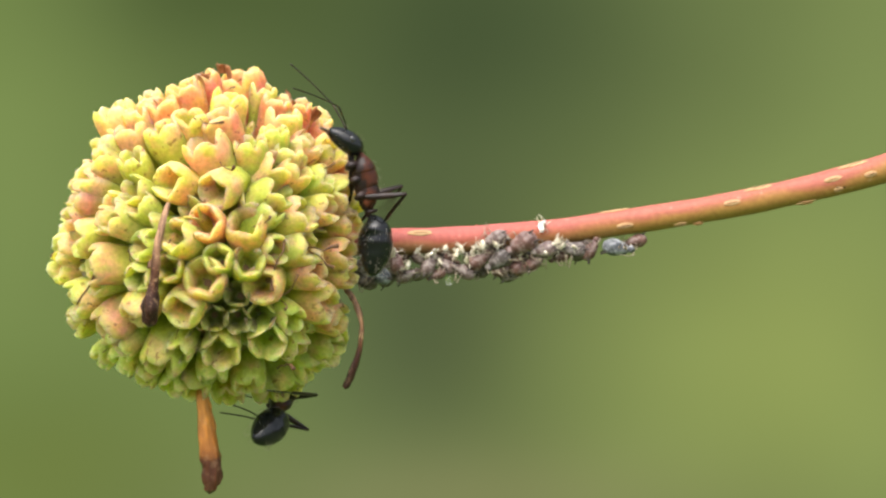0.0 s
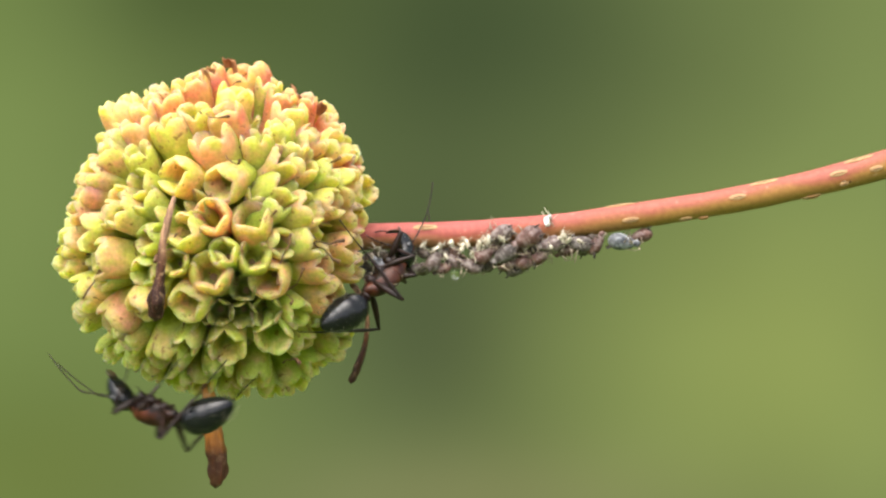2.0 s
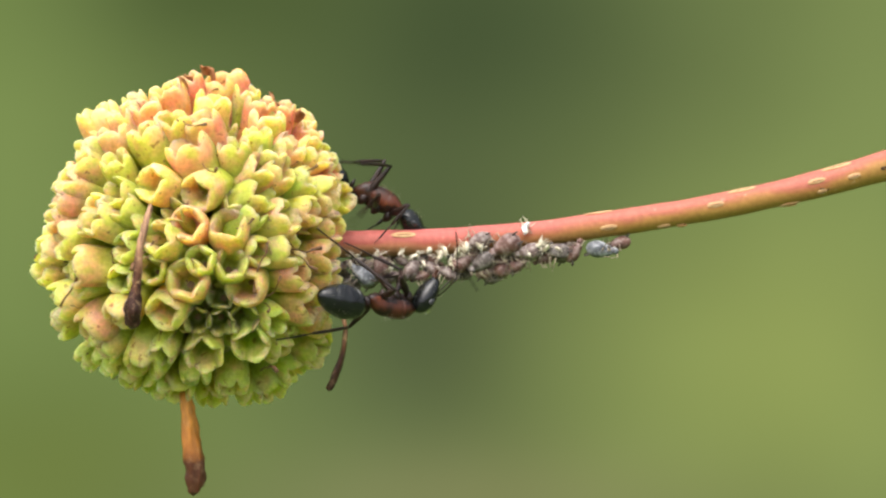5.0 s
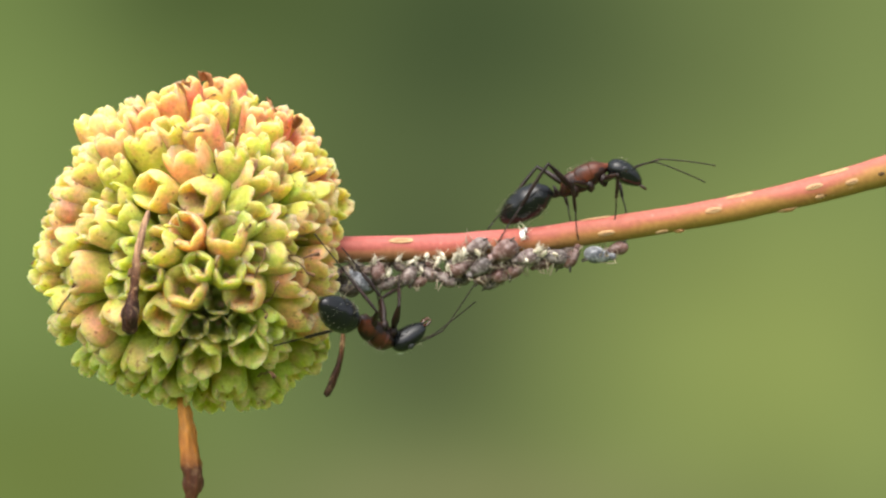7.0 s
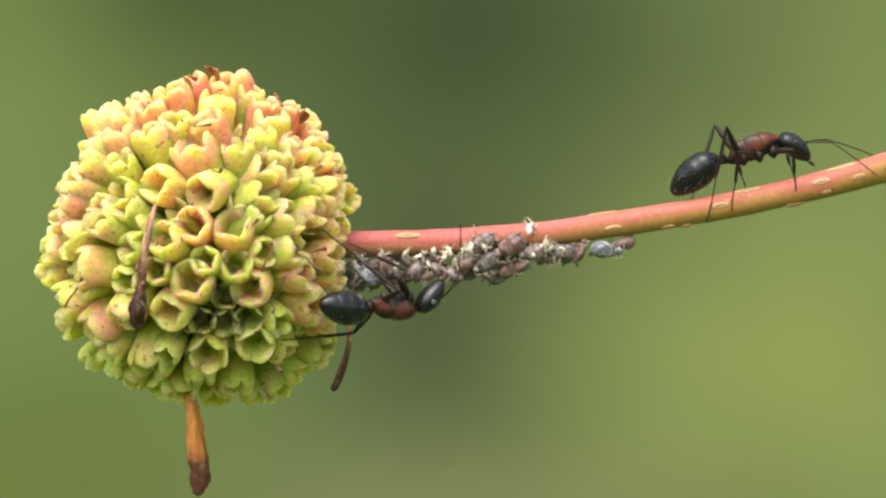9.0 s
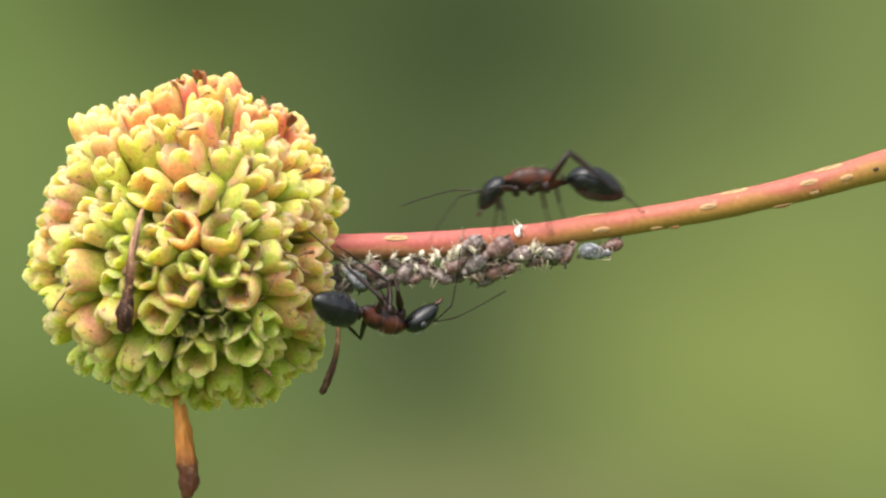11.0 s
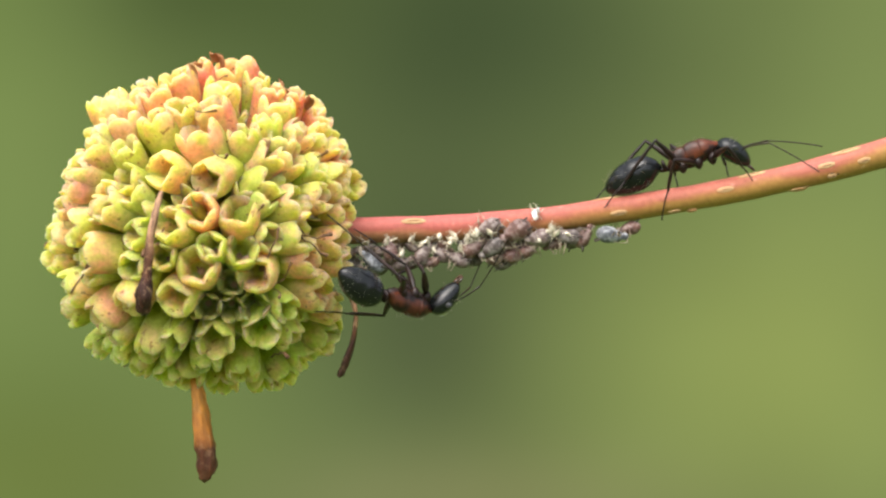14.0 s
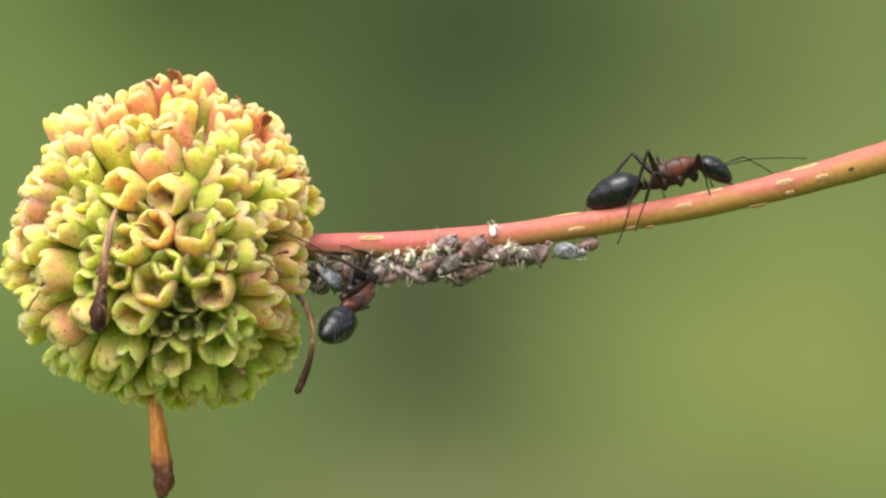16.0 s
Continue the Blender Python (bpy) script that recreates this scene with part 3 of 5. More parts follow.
MORE = [
    (3.72, 5.28, 0.07, 0.95, 0.85, "H", "g"), (-0.19, 1.31, -0.43, 0.54, 0.62, "S", "g"), (-1.30, -1.55, -0.21, 0.12, 0.8, "H", "g"),
    (2.78, 1.89, 0.24, 0.64, 0.7, "H", "y"), (-0.98, -5.89, -0.25, -0.74, 0.8, "H", "g"), (-5.70, -6.42, -0.67, -0.67, 0.8, "H", "g"),
    (-5.15, -2.40, -0.85, -0.17, 0.8, "H", "g"),
]
placed = []
for i, (x, z, dx, dz, s, shape, tint) in enumerate(FACE + LEFT + LOW + RIGHT + CROWN + MORE):
    deep = 0.9 if tint == "d" else 0.95 if s < 0.72 else 1.0
    p = Vector((x, -math.sqrt(max(0.0, R_MOUTH**2 - x * x - (z / TALL) ** 2)) * deep, z))
    way = Vector((dx, -math.sqrt(max(0.03, 1 - dx * dx - dz * dz)), dz)).normalized()
    p -= way * 0.12 * s
    placed += [(p, s), (p - way * 1.5 * s, s * 0.75)]
    fruitlet(p, way, s * 1.04, shape, tint, i)
# the others fill the ball between and behind them, greener below, blushed above
rng = random.Random(11)
tries = 0
while tries < 7000:
    tries += 1
    v = Vector((rng.gauss(0, 1), rng.gauss(0, 1), rng.gauss(0, 1))).normalized() * (R_MOUTH * (rng.uniform(0.95, 1.0) if tries < 4000 else rng.uniform(0.83, 0.90)))
    v.z *= TALL
    if v.y > -3.5:
        v *= rng.uniform(0.80, 0.92)
    s = rng.uniform(0.9, 1.1) if tries < 4000 else rng.uniform(0.62, 0.78)
    # the stalk enters here
    if v.normalized().dot(Vector((1, 0, -0.04)).normalized()) > 0.985:
        continue
    if any((v - q).length < 0.84 * (s + w) for q, w in placed):
        continue
    placed.append((v, s))
    h = v.z / R_MOUTH + rng.uniform(-0.25, 0.25)
    tint = rng.choice("oyyrop") if h > 0.72 else rng.choice("yygpop") if h > 0.3 else rng.choice("yyggp") if h > -0.2 else "g"
    k = 1 + 1.7 * min(1.0, max(0.0, (math.hypot(v.x, v.z) / R_MOUTH - 0.3) / 0.45)) if v.y < 0 else 1.0
    fruitlet(v, Vector((v.x * k, v.y, v.z * k)), s, "H" if s > 0.8 else "S", tint, len(placed))


# dried corollas: club-shaped, shrivelled, hanging on the ball
def corolla_mesh(pts, radii, mats, seed, split):
    g = random.Random(seed)
    b = bmesh.new()
    line = smooth_line(pts, radii, 4)
    rr = tube(b, [p for p, r in line], [r for p, r in line], 12, 0.7, True, 0)
    for ring in rr:
        for k, v in enumerate(ring):
            v.co += Vector((g.uniform(-1, 1), g.uniform(-1, 1), g.uniform(-1, 1))) * 0.035
            v.co += (v.co - Vector(line[rr.index(ring)][0])) * 0.35 * noise.noise(Vector((k * 0.9, rr.index(ring) * 0.35, seed)))
    end = Vector(pts[-1])
    for f in b.faces:
        if (f.calc_center_median() - end).length < split:
            f.material_index = len(mats) - 1
    return finish("dried_corolla", b, mats)


for pts, radii, mats, split, label in [
        ([(-13.16, -9.60, 2.19), (-13.46, -9.80, 1.11), (-13.70, -9.90, -0.24), (-13.82, -9.80, -1.60), (-14.03, -9.60, -2.82), (-14.11, -9.40, -3.55)], [0.10, 0.24, 0.24, 0.30, 0.56, 0.40], [DRY], 9, "dark purple-brown shrivelled corolla"),
        ([(-4.97, -1.50, -2.05), (-4.50, -1.80, -2.71), (-4.15, -2.00, -3.86), (-4.26, -2.00, -5.15), (-4.66, -2.00, -6.30), (-4.95, -2.00, -7.05)], [0.2, 0.18, 0.14, 0.17, 0.24, 0.2], [DRY], 9, "thin brown shrivelled corolla"),
        ([(-12.27, -2.50, -7.14), (-12.07, -2.80, -8.27), (-11.91, -3.00, -9.68), (-11.71, -3.00, -10.83), (-11.71, -3.00, -11.68), (-11.77, -3.00, -12.20)], [0.3, 0.36, 0.5, 0.6, 0.5, 0.34], [DRY_OR], 1.9, "orange-brown dried corolla with dark club end")]:
    part("dried_corolla", corolla_mesh([Vector(p) - BALL for p in pts], radii, mats, 5, split), seed_head, None, label)


# dried petals: curled russet scraps left on the crown
def petal_mesh(seed, length, width):
    g = random.Random(seed)
    b = bmesh.new()
    rows = []
    curl = g.uniform(0.5, 1.3)
    for i in range(8):
        u = i / 7
        w = width * (0.35 + 0.65 * math.sin(math.pi * min(1, 0.15 + 0.8 * u)))
        c = Vector((curl * 0.35 * u * u, 0, length * u - 0.25 * curl * u**3))
        rows.append([c + Vector((0.3 * width * math.cos(k * 0.8) * (0.6 + u), w * k / 3, 0.06 * g.uniform(-1, 1))) for k in (-3, -2, -1, 0, 1, 2, 3)])
    both = []
    for off in (0.0, 0.05):
        both.append([[b.verts.new(v + Vector((off, 0, 0))) for v in r] for r in rows])
    for side in both:
        for p, q in zip(side, side[1:]):
            for k in range(6):
                b.faces.new((p[k], p[k + 1], q[k + 1], q[k]))
    rimA = [r[0] for r in both[0]] + both[0][-1][1:] + [r[-1] for r in reversed(both[0][:-1])] + list(reversed(both[0][0][1:-1]))
    rimB = [r[0] for r in both[1]] + both[1][-1][1:] + [r[-1] for r in reversed(both[1][:-1])] + list(reversed(both[1][0][1:-1]))
    for k in range(len(rimA)):
        j = (k + 1) % len(rimA)
        b.faces.new((rimA[k], rimA[j], rimB[j], rimB[k]))
    return finish("dried_petal", b, PETAL)


for i, (x, z, s, turn, ln) in enumerate([(0.18, 7.88, 1.0, 40, 1.4), (-0.05, 7.36, 0.9, -30, 1.5), (0.79, 8.74, 1.0, 60, 1.0), (1.17, 8.30, 0.8, 10, 1.2), (4.24, 7.08, 1.0, -40, 1.0),
                                         (4.59, 6.84, 0.9, 30, 0.9), (5.56, 6.26, 0.9, 20, 1.3), (1.03, 5.33, 0.9, -20, 1.2), (-2.19, 6.76, 0.8, 15, 0.9), (-0.91, 7.04, 0.7, 70, 0.8)]):
    r2 = min(x * x + z * z, 66.0)
    p = Vector((x, -math.sqrt(67.2 - r2), z))
    m = frame_of(p + Vector((0.25 * math.sin(turn), -1.5, 0.5))) @ Matrix.Rotation(radians(turn + 90), 4, "Z")
    m.translation = p * 0.955 * MM
    part("dried_petal", petal_mesh(i, ln * 0.85, 0.3 * s), seed_head, m, "curled russet dried petal")


# dried styles: a brown thread with a small head
def style_mesh(seed):
    g = random.Random(seed)
    b = bmesh.new()
    p, d = Vector((0, 0, -0.5)), Vector((g.uniform(-0.6, 0.6), g.uniform(-0.6, 0.6), 1))
    pts = []
    for _ in range(6):
        pts.append(p.copy())
        p = p + d.normalized() * 0.28
        d += Vector((g.uniform(-0.7, 0.7), g.uniform(-0.7, 0.7), g.uniform(-0.5, 0.2)))
    tube(b, pts, [0.035, 0.028, 0.024, 0.026, 0.05, 0.085], 6)
    return finish("dried_style", b, STYLE)


STYLES = [style_mesh(s) for s in range(7)]
rng = random.Random(21)
# clumps and threads that lie on the face, x, z from the centre, turn, size
for i, (x, z, turn, s) in enumerate([(-5.25, -2.95, 60, 1.9), (-1.75, -0.55, 240, 1.5), (3.9, -1.0, 210, 1.9), (4.6, -2.9, 80, 1.1), (4.55, -3.25, 95, 1.0), (1.75, 3.45, 20, 1.5),
                                     (1.4, 3.1, 160, 1.2), (6.2, 3.15, 60, 1.3), (5.7, -0.45, 90, 1.5), (5.9, -0.75, 110, 1.3), (3.35, 0.35, 100, 1.1), (4.1, -6.1, 30, 1.4), (0.4, 5.3, 150, 1.1)]):
    p = Vector((x, -math.sqrt(max(1.0, (R_MOUTH + 0.1) ** 2 - x * x - z * z)), z))
    m = frame_of(Vector((math.sin(radians(turn)), -0.35, math.cos(radians(turn))))) @ Matrix.Rotation(i, 4, "Z") @ Matrix.Diagonal((s, s, s, 1))
    m.translation = p * MM
    part("dried_style", STYLES[i % 7], seed_head, m)
# short stubs caught in the clefts
for i in range(110):
    p, s = placed[rng.randrange(len(placed))]
    if p.y > 1.0:
        continue
    side = Vector((rng.uniform(-1, 1), rng.uniform(-1, 1), rng.uniform(-1, 1)))
    side = (side - p * side.dot(p) / p.length_squared).normalized()
    k = rng.uniform(0.35, 0.75)
    m = frame_of(p + side * 6) @ Matrix.Rotation(rng.uniform(0, 6.28), 4, "Z") @ Matrix.Diagonal((k, k, k, 1))
    m.translation = (p * 0.97 + side * s * 0.95) * MM
    part("dried_style", STYLES[i % 7], seed_head, m)


# ---- aphids ----
def aphid_meshes(tint):
    b = bmesh.new()
    blob(b, (-0.12, 0, 0), (0.62, 0.40, 0.36), 16, 12, lambda u: (1.04 - 0.2 * u) * (1 + 0.04 * math.sin(u * 20)))
    body = finish("abdomen", b, APHID[tint])
    b = bmesh.new()
    blob(b, (0.52, 0, -0.04), (0.2, 0.21, 0.17), 12, 8)
    return body, finish("head", b, APHID[tint])


def thread(name, pts, radii, mat):
    b = bmesh.new()
    tube(b, pts, radii, 6)
    return finish(name, b, mat)


A_LEG = [thread("leg", [(0, 0, 0), (0.10, 0.28, 0.06), (0.02, 0.62, -0.3)], [0.032, 0.026, 0.014], APHID_LEG),
         thread("leg", [(0, 0, 0), (-0.10, 0.3, 0.08), (-0.22, 0.7, -0.3)], [0.032, 0.026, 0.014], APHID_LEG)]
A_HORN = thread("cornicle", [(0, 0, 0), (-0.12, 0.02, 0.1), (-0.26, 0.03, 0.16)], [0.05, 0.04, 0.035], APHID["dark"])
A_FEEL = thread("antenna", [(0, 0, 0), (0.1, 0.2, 0.12), (-0.2, 0.42, 0.16), (-0.6, 0.5, 0.14)], [0.025, 0.02, 0.016, 0.01], APHID_LEG)
A_BODY = {k: aphid_meshes(k) for k in APHID}
MIRROR = Matrix.Diagonal((1, -1, 1, 1))
TINT_WORD = {"brown": "reddish-brown aphid feeding on the stalk", "mauve": "mauve-grey waxy aphid feeding on the stalk",
             "grey": "grey white-speckled aphid feeding on the stalk", "dark": "dark dusty aphid feeding on the stalk"}


def aphid(x, y, z, turn, girth_mm, tint, roll=0.0, pitch=0.0):
    """An aphid; turn: degrees of its head in the plane across the lens, roll: its back towards the lens (90) or down (180)."""
    size = 0.93 * girth_mm
    ob = tagged(new("aphid"), TINT_WORD[tint], "aphid", "aphid colony")
    body, head = A_BODY[tint]
    part("abdomen", body, ob)
    part("head", head, ob)
    for i, lx in enumerate((0.34, 0.16, -0.05)):
        m = at(lx, 0.22, -0.15) @ Matrix.Rotation((0.5, 0.0, -0.4)[i], 4, "Z")
        part("leg", A_LEG[i > 1], ob, m)
        part("leg", A_LEG[i > 1], ob, MIRROR @ m)
    for m in (at(-0.5, 0.2, 0.2), MIRROR @ at(-0.5, 0.2, 0.2)):
        part("cornicle", A_HORN, ob, m)
    for m in (at(0.62, 0.1, 0.03), MIRROR @ at(0.62, 0.1, 0.03)):
        part("antenna", A_FEEL, ob, m)
    m = at(x, y, z) @ bearing(turn, pitch, roll) @ Matrix.Diagonal((size, size, size, 1))
    ob.matrix_basis = m
    ob.scale = (size, size, size)
    return on_stalk(ob, m)


def bearing(ang, yaw, roll):
    """Turn of a creature whose front is x and back is z: ang degrees up from the right across the lens, yaw towards the lens,
    roll 0: its back at a right angle above its front; 90: its back towards the lens."""
    a, w, r = radians(ang), radians(yaw), radians(roll)
    f = Vector((math.cos(a) * math.cos(w), -math.sin(w), math.sin(a) * math.cos(w)))
    u0 = Vector((-math.sin(a), 0, math.cos(a)))
    up = u0 * math.cos(r) + f.cross(u0) * math.sin(r)
    return Matrix((f, up.cross(f), up)).transposed().to_4x4()


for row in [
        (-4.63, 0.40, -1.14, 150, 1.1, "dark", 180), (-3.37, -0.90, -1.19, 140, 1.2, "grey", 150), (-2.38, -0.90, -0.67, 100, 1.0, "brown", 120), (-1.80, -0.60, -1.34, 20, 1.0, "mauve", 160),
        (-4.06, -0.00, -1.73, 170, 1.0, "dark", 170), (-0.70, -0.90, -0.84, 60, 1.0, "mauve", 130), (-0.38, -0.60, -1.34, 200, 0.8, "brown", 170), (0.12, -0.30, -0.85, 150, 1.0, "mauve", 170),
        (1.02, -0.60, -1.11, 155, 1.05, "mauve", 160), (2.62, -0.80, 0.46, 205, 1.1, "mauve", 80)]:
    aphid(*row)
for row in [
        (1.86, -0.70, -0.61, 30, 1.1, "brown", 140), (2.79, -0.80, -0.61, 215, 1.15, "dark", 120), (3.98, -0.90, 0.23, 210, 1.35, "brown", 95), (3.15, -0.20, -1.02, 20, 1.0, "brown", 180),
        (4.11, -0.30, -0.96, 10, 1.05, "brown", 190), (4.78, -0.50, -0.67, 30, 0.95, "brown", 160), (5.17, -0.90, -0.06, 190, 1.05, "mauve", 110), (6.01, -0.30, -0.41, 200, 0.9, "brown", 170),
        (6.66, -0.70, 0.00, 170, 1.15, "dark", 140), (7.63, -0.60, 0.03, 55, 1.05, "brown", 170)]:
    aphid(*row)
for row in [
        (9.05, -0.70, 0.05, 350, 1.25, "grey", 190), (9.88, -0.10, 0.38, 195, 1.0, "brown", 180), (3.54, 0.20, -1.38, 10, 0.9, "dark", 180), (1.79, 0.20, -1.23, 190, 0.9, "dark", 180),
        (-2.75, 0.30, -1.49, 30, 1.0, "dark", 180), (5.90, 0.40, 0.03, 20, 1.0, "brown", 180), (-1.14, 0.50, -1.32, 10, 0.9, "dark", 180), (7.21, 0.30, -0.21, 30, 0.9, "dark", 180)]:
    aphid(*row)


# small ones packed between and behind the others
rng = random.Random(8)
for k in range(20):
    x = -4.5 + 12.6 * (k + rng.uniform(-0.3, 0.3)) / 20
    q, r, d = on_line(x)
    low = rng.uniform(0.1, 0.55) * (1.0 if k < 15 else 0.5)
    aphid(x, rng.uniform(-0.55, 0.5), q.z - r - low, rng.choice((20, 160, 200, 340)) + rng.uniform(-25, 25), rng.uniform(0.6, 0.9), rng.choice(("dark", "brown", "dark", "mauve")), rng.uniform(130, 200))


# shed skins: crumpled white husks with splayed legs
def skin_thing(x, y, z, seed, size, mat):
    g = random.Random(seed)
    ob = tagged(new("shed_skin"), "crumpled white shed aphid skin clinging to the colony", "shed skin", "aphid skins")
    b = bmesh.new()
    blob(b, (0, 0, 0), (0.3, 0.14, 0.10), 10, 8)
    for v in b.verts:
        v.co += Vector((g.uniform(-1, 1), g.uniform(-1, 1), g.uniform(-1, 1))) * 0.05
    part("husk", finish("husk", b, mat), ob)
    for k in range(9):
        a = g.uniform(0, 6.28)
        d = Vector((math.cos(a), math.sin(a), g.uniform(-0.2, 0.5)))
        q = d * 0.26 + Vector((g.uniform(-0.1, 0.1), g.uniform(-0.1, 0.1), 0.1))
        part("leg", thread("leg", [(0, 0, 0), q, q + d * 0.24 + Vector((0, 0, g.uniform(-0.3, 0.2)))], [0.022, 0.016, 0.007], SKIN), ob)
    m = at(x, y, z) @ Euler((g.uniform(0, 6), g.uniform(0, 6), g.uniform(0, 6))).to_matrix().to_4x4()
    m = m @ Matrix.Diagonal((size, size, size, 1))
    ob.matrix_basis = m
    on_stalk(ob, m)


for i, row in enumerate([(-2.55, -1.10, -0.20, 1.0), (-1.80, -1.20, -0.84, 0.9), (0.70, -1.10, -0.26, 1.2), (1.57, -1.00, -0.03, 1.1), (1.97, -0.90, 0.15, 0.9), (5.06, -0.75, 1.13, 1.1), (5.21, -0.70, 1.37, 0.8),
                         (5.83, -1.00, 0.26, 1.1), (-0.64, -1.10, -0.26, 0.8), (6.70, -1.10, 0.14, 0.7)]):
    skin_thing(*row[:3], 30 + i, row[3], WAX if i in (5, 6) else SKIN)
rng = random.Random(17)
for k in range(18):
    x = rng.uniform(-4.2, 6.6)
    q, r, d = on_line(x)
    skin_thing(x, rng.uniform(-1.25, -0.7), q.z - r - rng.uniform(-0.35, 0.55), 60 + k, rng.uniform(0.5, 0.95), SKIN)

# ---- honeydew drop ----
bm = bmesh.new()
blob(bm, (0, 0, 0), (0.21, 0.21, 0.22), 20, 14)
drop = tagged(new("honeydew_drop", finish("honeydew_drop", bm, DEW)), "clear round drop of honeydew hanging under an aphid", "drop")
DROP_AT = Vector((0.32, -0.70, -1.63))


# ---- ants ----
COXA = {"front": (0.90, 0.28, -0.44), "mid": (0.14, 0.30, -0.44), "hind": (-0.70, 0.30, -0.38)}
UPPER = {"front": 1.65, "mid": 1.9, "hind": 2.3}
LOWER = {"front": 2.6, "mid": 3.2, "hind": 5.0}
HOME = {"front": (1.9, 1.3, -2.1), "mid": (-1.1, 1.6, -2.8), "hind": (-5.5, 1.6, -1.4)}
NECK, WAIST = Vector((1.45, 0, 0.18)), Vector((-1.72, 0, -0.16))


def leg_meshes(kind):
    a, b = UPPER[kind], LOWER[kind]
    g = bmesh.new()
    fat = {"front": 1.1, "mid": 1.0, "hind": 1.05}[kind]
    tube(g, [(-0.05, 0, 0), (0.06 * a, 0, 0), (0.13 * a, 0, 0), (0.2 * a, 0, 0.02), (0.42 * a, 0, 0.04), (0.7 * a, 0, 0.03), (0.92 * a, 0, 0), (a, 0, 0)],
         [r * fat for r in (0.15, 0.13, 0.10, 0.14, 0.185, 0.15, 0.10, 0.085)], 12, 0.85)
    up = finish("leg", g, DARKRED)
    g = bmesh.new()
    # shin, its spur, then the five joints of the foot and two claws
    shin = 0.52 * b
    tube(g, [(-0.03, 0, 0), (0.08 * shin, 0, 0), (0.3 * shin, 0, 0.03), (0.7 * shin, 0, 0.03), (0.95 * shin, 0, 0.0), (shin, 0, 0)], [0.06, 0.07, 0.09, 0.095, 0.08, 0.05], 9)
    tube(g, [(shin, 0, -0.04), (shin + 0.18, 0, -0.14)], [0.02, 0.006], 4, cap=False)
    foot = b - shin
    x = shin
    for k, part_len in enumerate((0.46, 0.2, 0.14, 0.09, 0.11)):
        n = x + part_len * foot
        sag = 0.05 * math.sin(3.1 * (n - shin) / foot)
        tube(g, [(x, 0, 0.05 * math.sin(3.1 * (x - shin) / foot)), (x + 0.8 * (n - x), 0, sag), (n, 0, sag)], [0.036, 0.042, 0.034], 7)
        x = n
    for sd in (1, -1):
        tube(g, [(b, 0, 0), (b + 0.07, 0.05 * sd, 0.0), (b + 0.1, 0.07 * sd, -0.06)], [0.022, 0.018, 0.006], 4, cap=False)
    for k in range(12):
        u = shin * (0.15 + 0.07 * k)
        sd = 1 if k % 2 else -1
        tube(g, [(u, 0, -0.05), (u + 0.09, 0.05 * sd, -0.15)], [0.01, 0.004], 3, cap=False)
    return up, finish("tibia", g, DARKRED)


LEGS = {k: leg_meshes(k) for k in COXA}


def hair_mesh(seed, count, place):
    """Pale bristles; place(g) gives a root and its way."""
    g, b = random.Random(seed), bmesh.new()
    for _ in range(count):
        p, d = place(g)
        d = (d + Vector((g.uniform(-0.3, 0.3), g.uniform(-0.3, 0.3), g.uniform(-0.3, 0.3)))).normalized()
        tube(b, [p, p + d * g.uniform(0.18, 0.34)], [0.006, 0.002], 3, cap=False)
    return finish("bristles", b, HAIR)


def loft(bm, rows, segs=20, mat=0, square=1.0):
    """A body along x: rows of x, top, bottom, half width; square below 1 flattens its sides."""
    rings = []
    for x, top, low, half in rows:
        ring = []
        for k in range(segs):
            a = 2 * math.pi * k / segs
            c, d = math.cos(a), math.sin(a)
            c = math.copysign(abs(c) ** square, c)
            ring.append(bm.verts.new((x, half * c, (top + low) / 2 + (top - low) / 2 * d)))
        rings.append(ring)
    for p, q in zip(rings, rings[1:]):
        for k in range(segs):
            bm.faces.new((p[k], p[(k + 1) % segs], q[(k + 1) % segs], q[k])).material_index = mat
    for ring in (rings[0], rings[-1]):
        bm.faces.new(ring).material_index = mat


def fine_rows(rows, n=4):
    """Rows of loft with smooth steps between them."""
    out = []
    for i in range(len(rows) - 1):
        p, a, b, q = rows[max(i - 1, 0)], rows[i], rows[i + 1], rows[min(i + 2, len(rows) - 1)]
        for k in range(n):
            u = k / n
            out.append(tuple(0.5 * (2 * w + (y - v) * u + (2 * v - 5 * w + 4 * y - z) * u * u + (3 * w - v - 3 * y + z) * u**3) for v, w, y, z in zip(p, a, b, q)))
    return out + [rows[-1]]


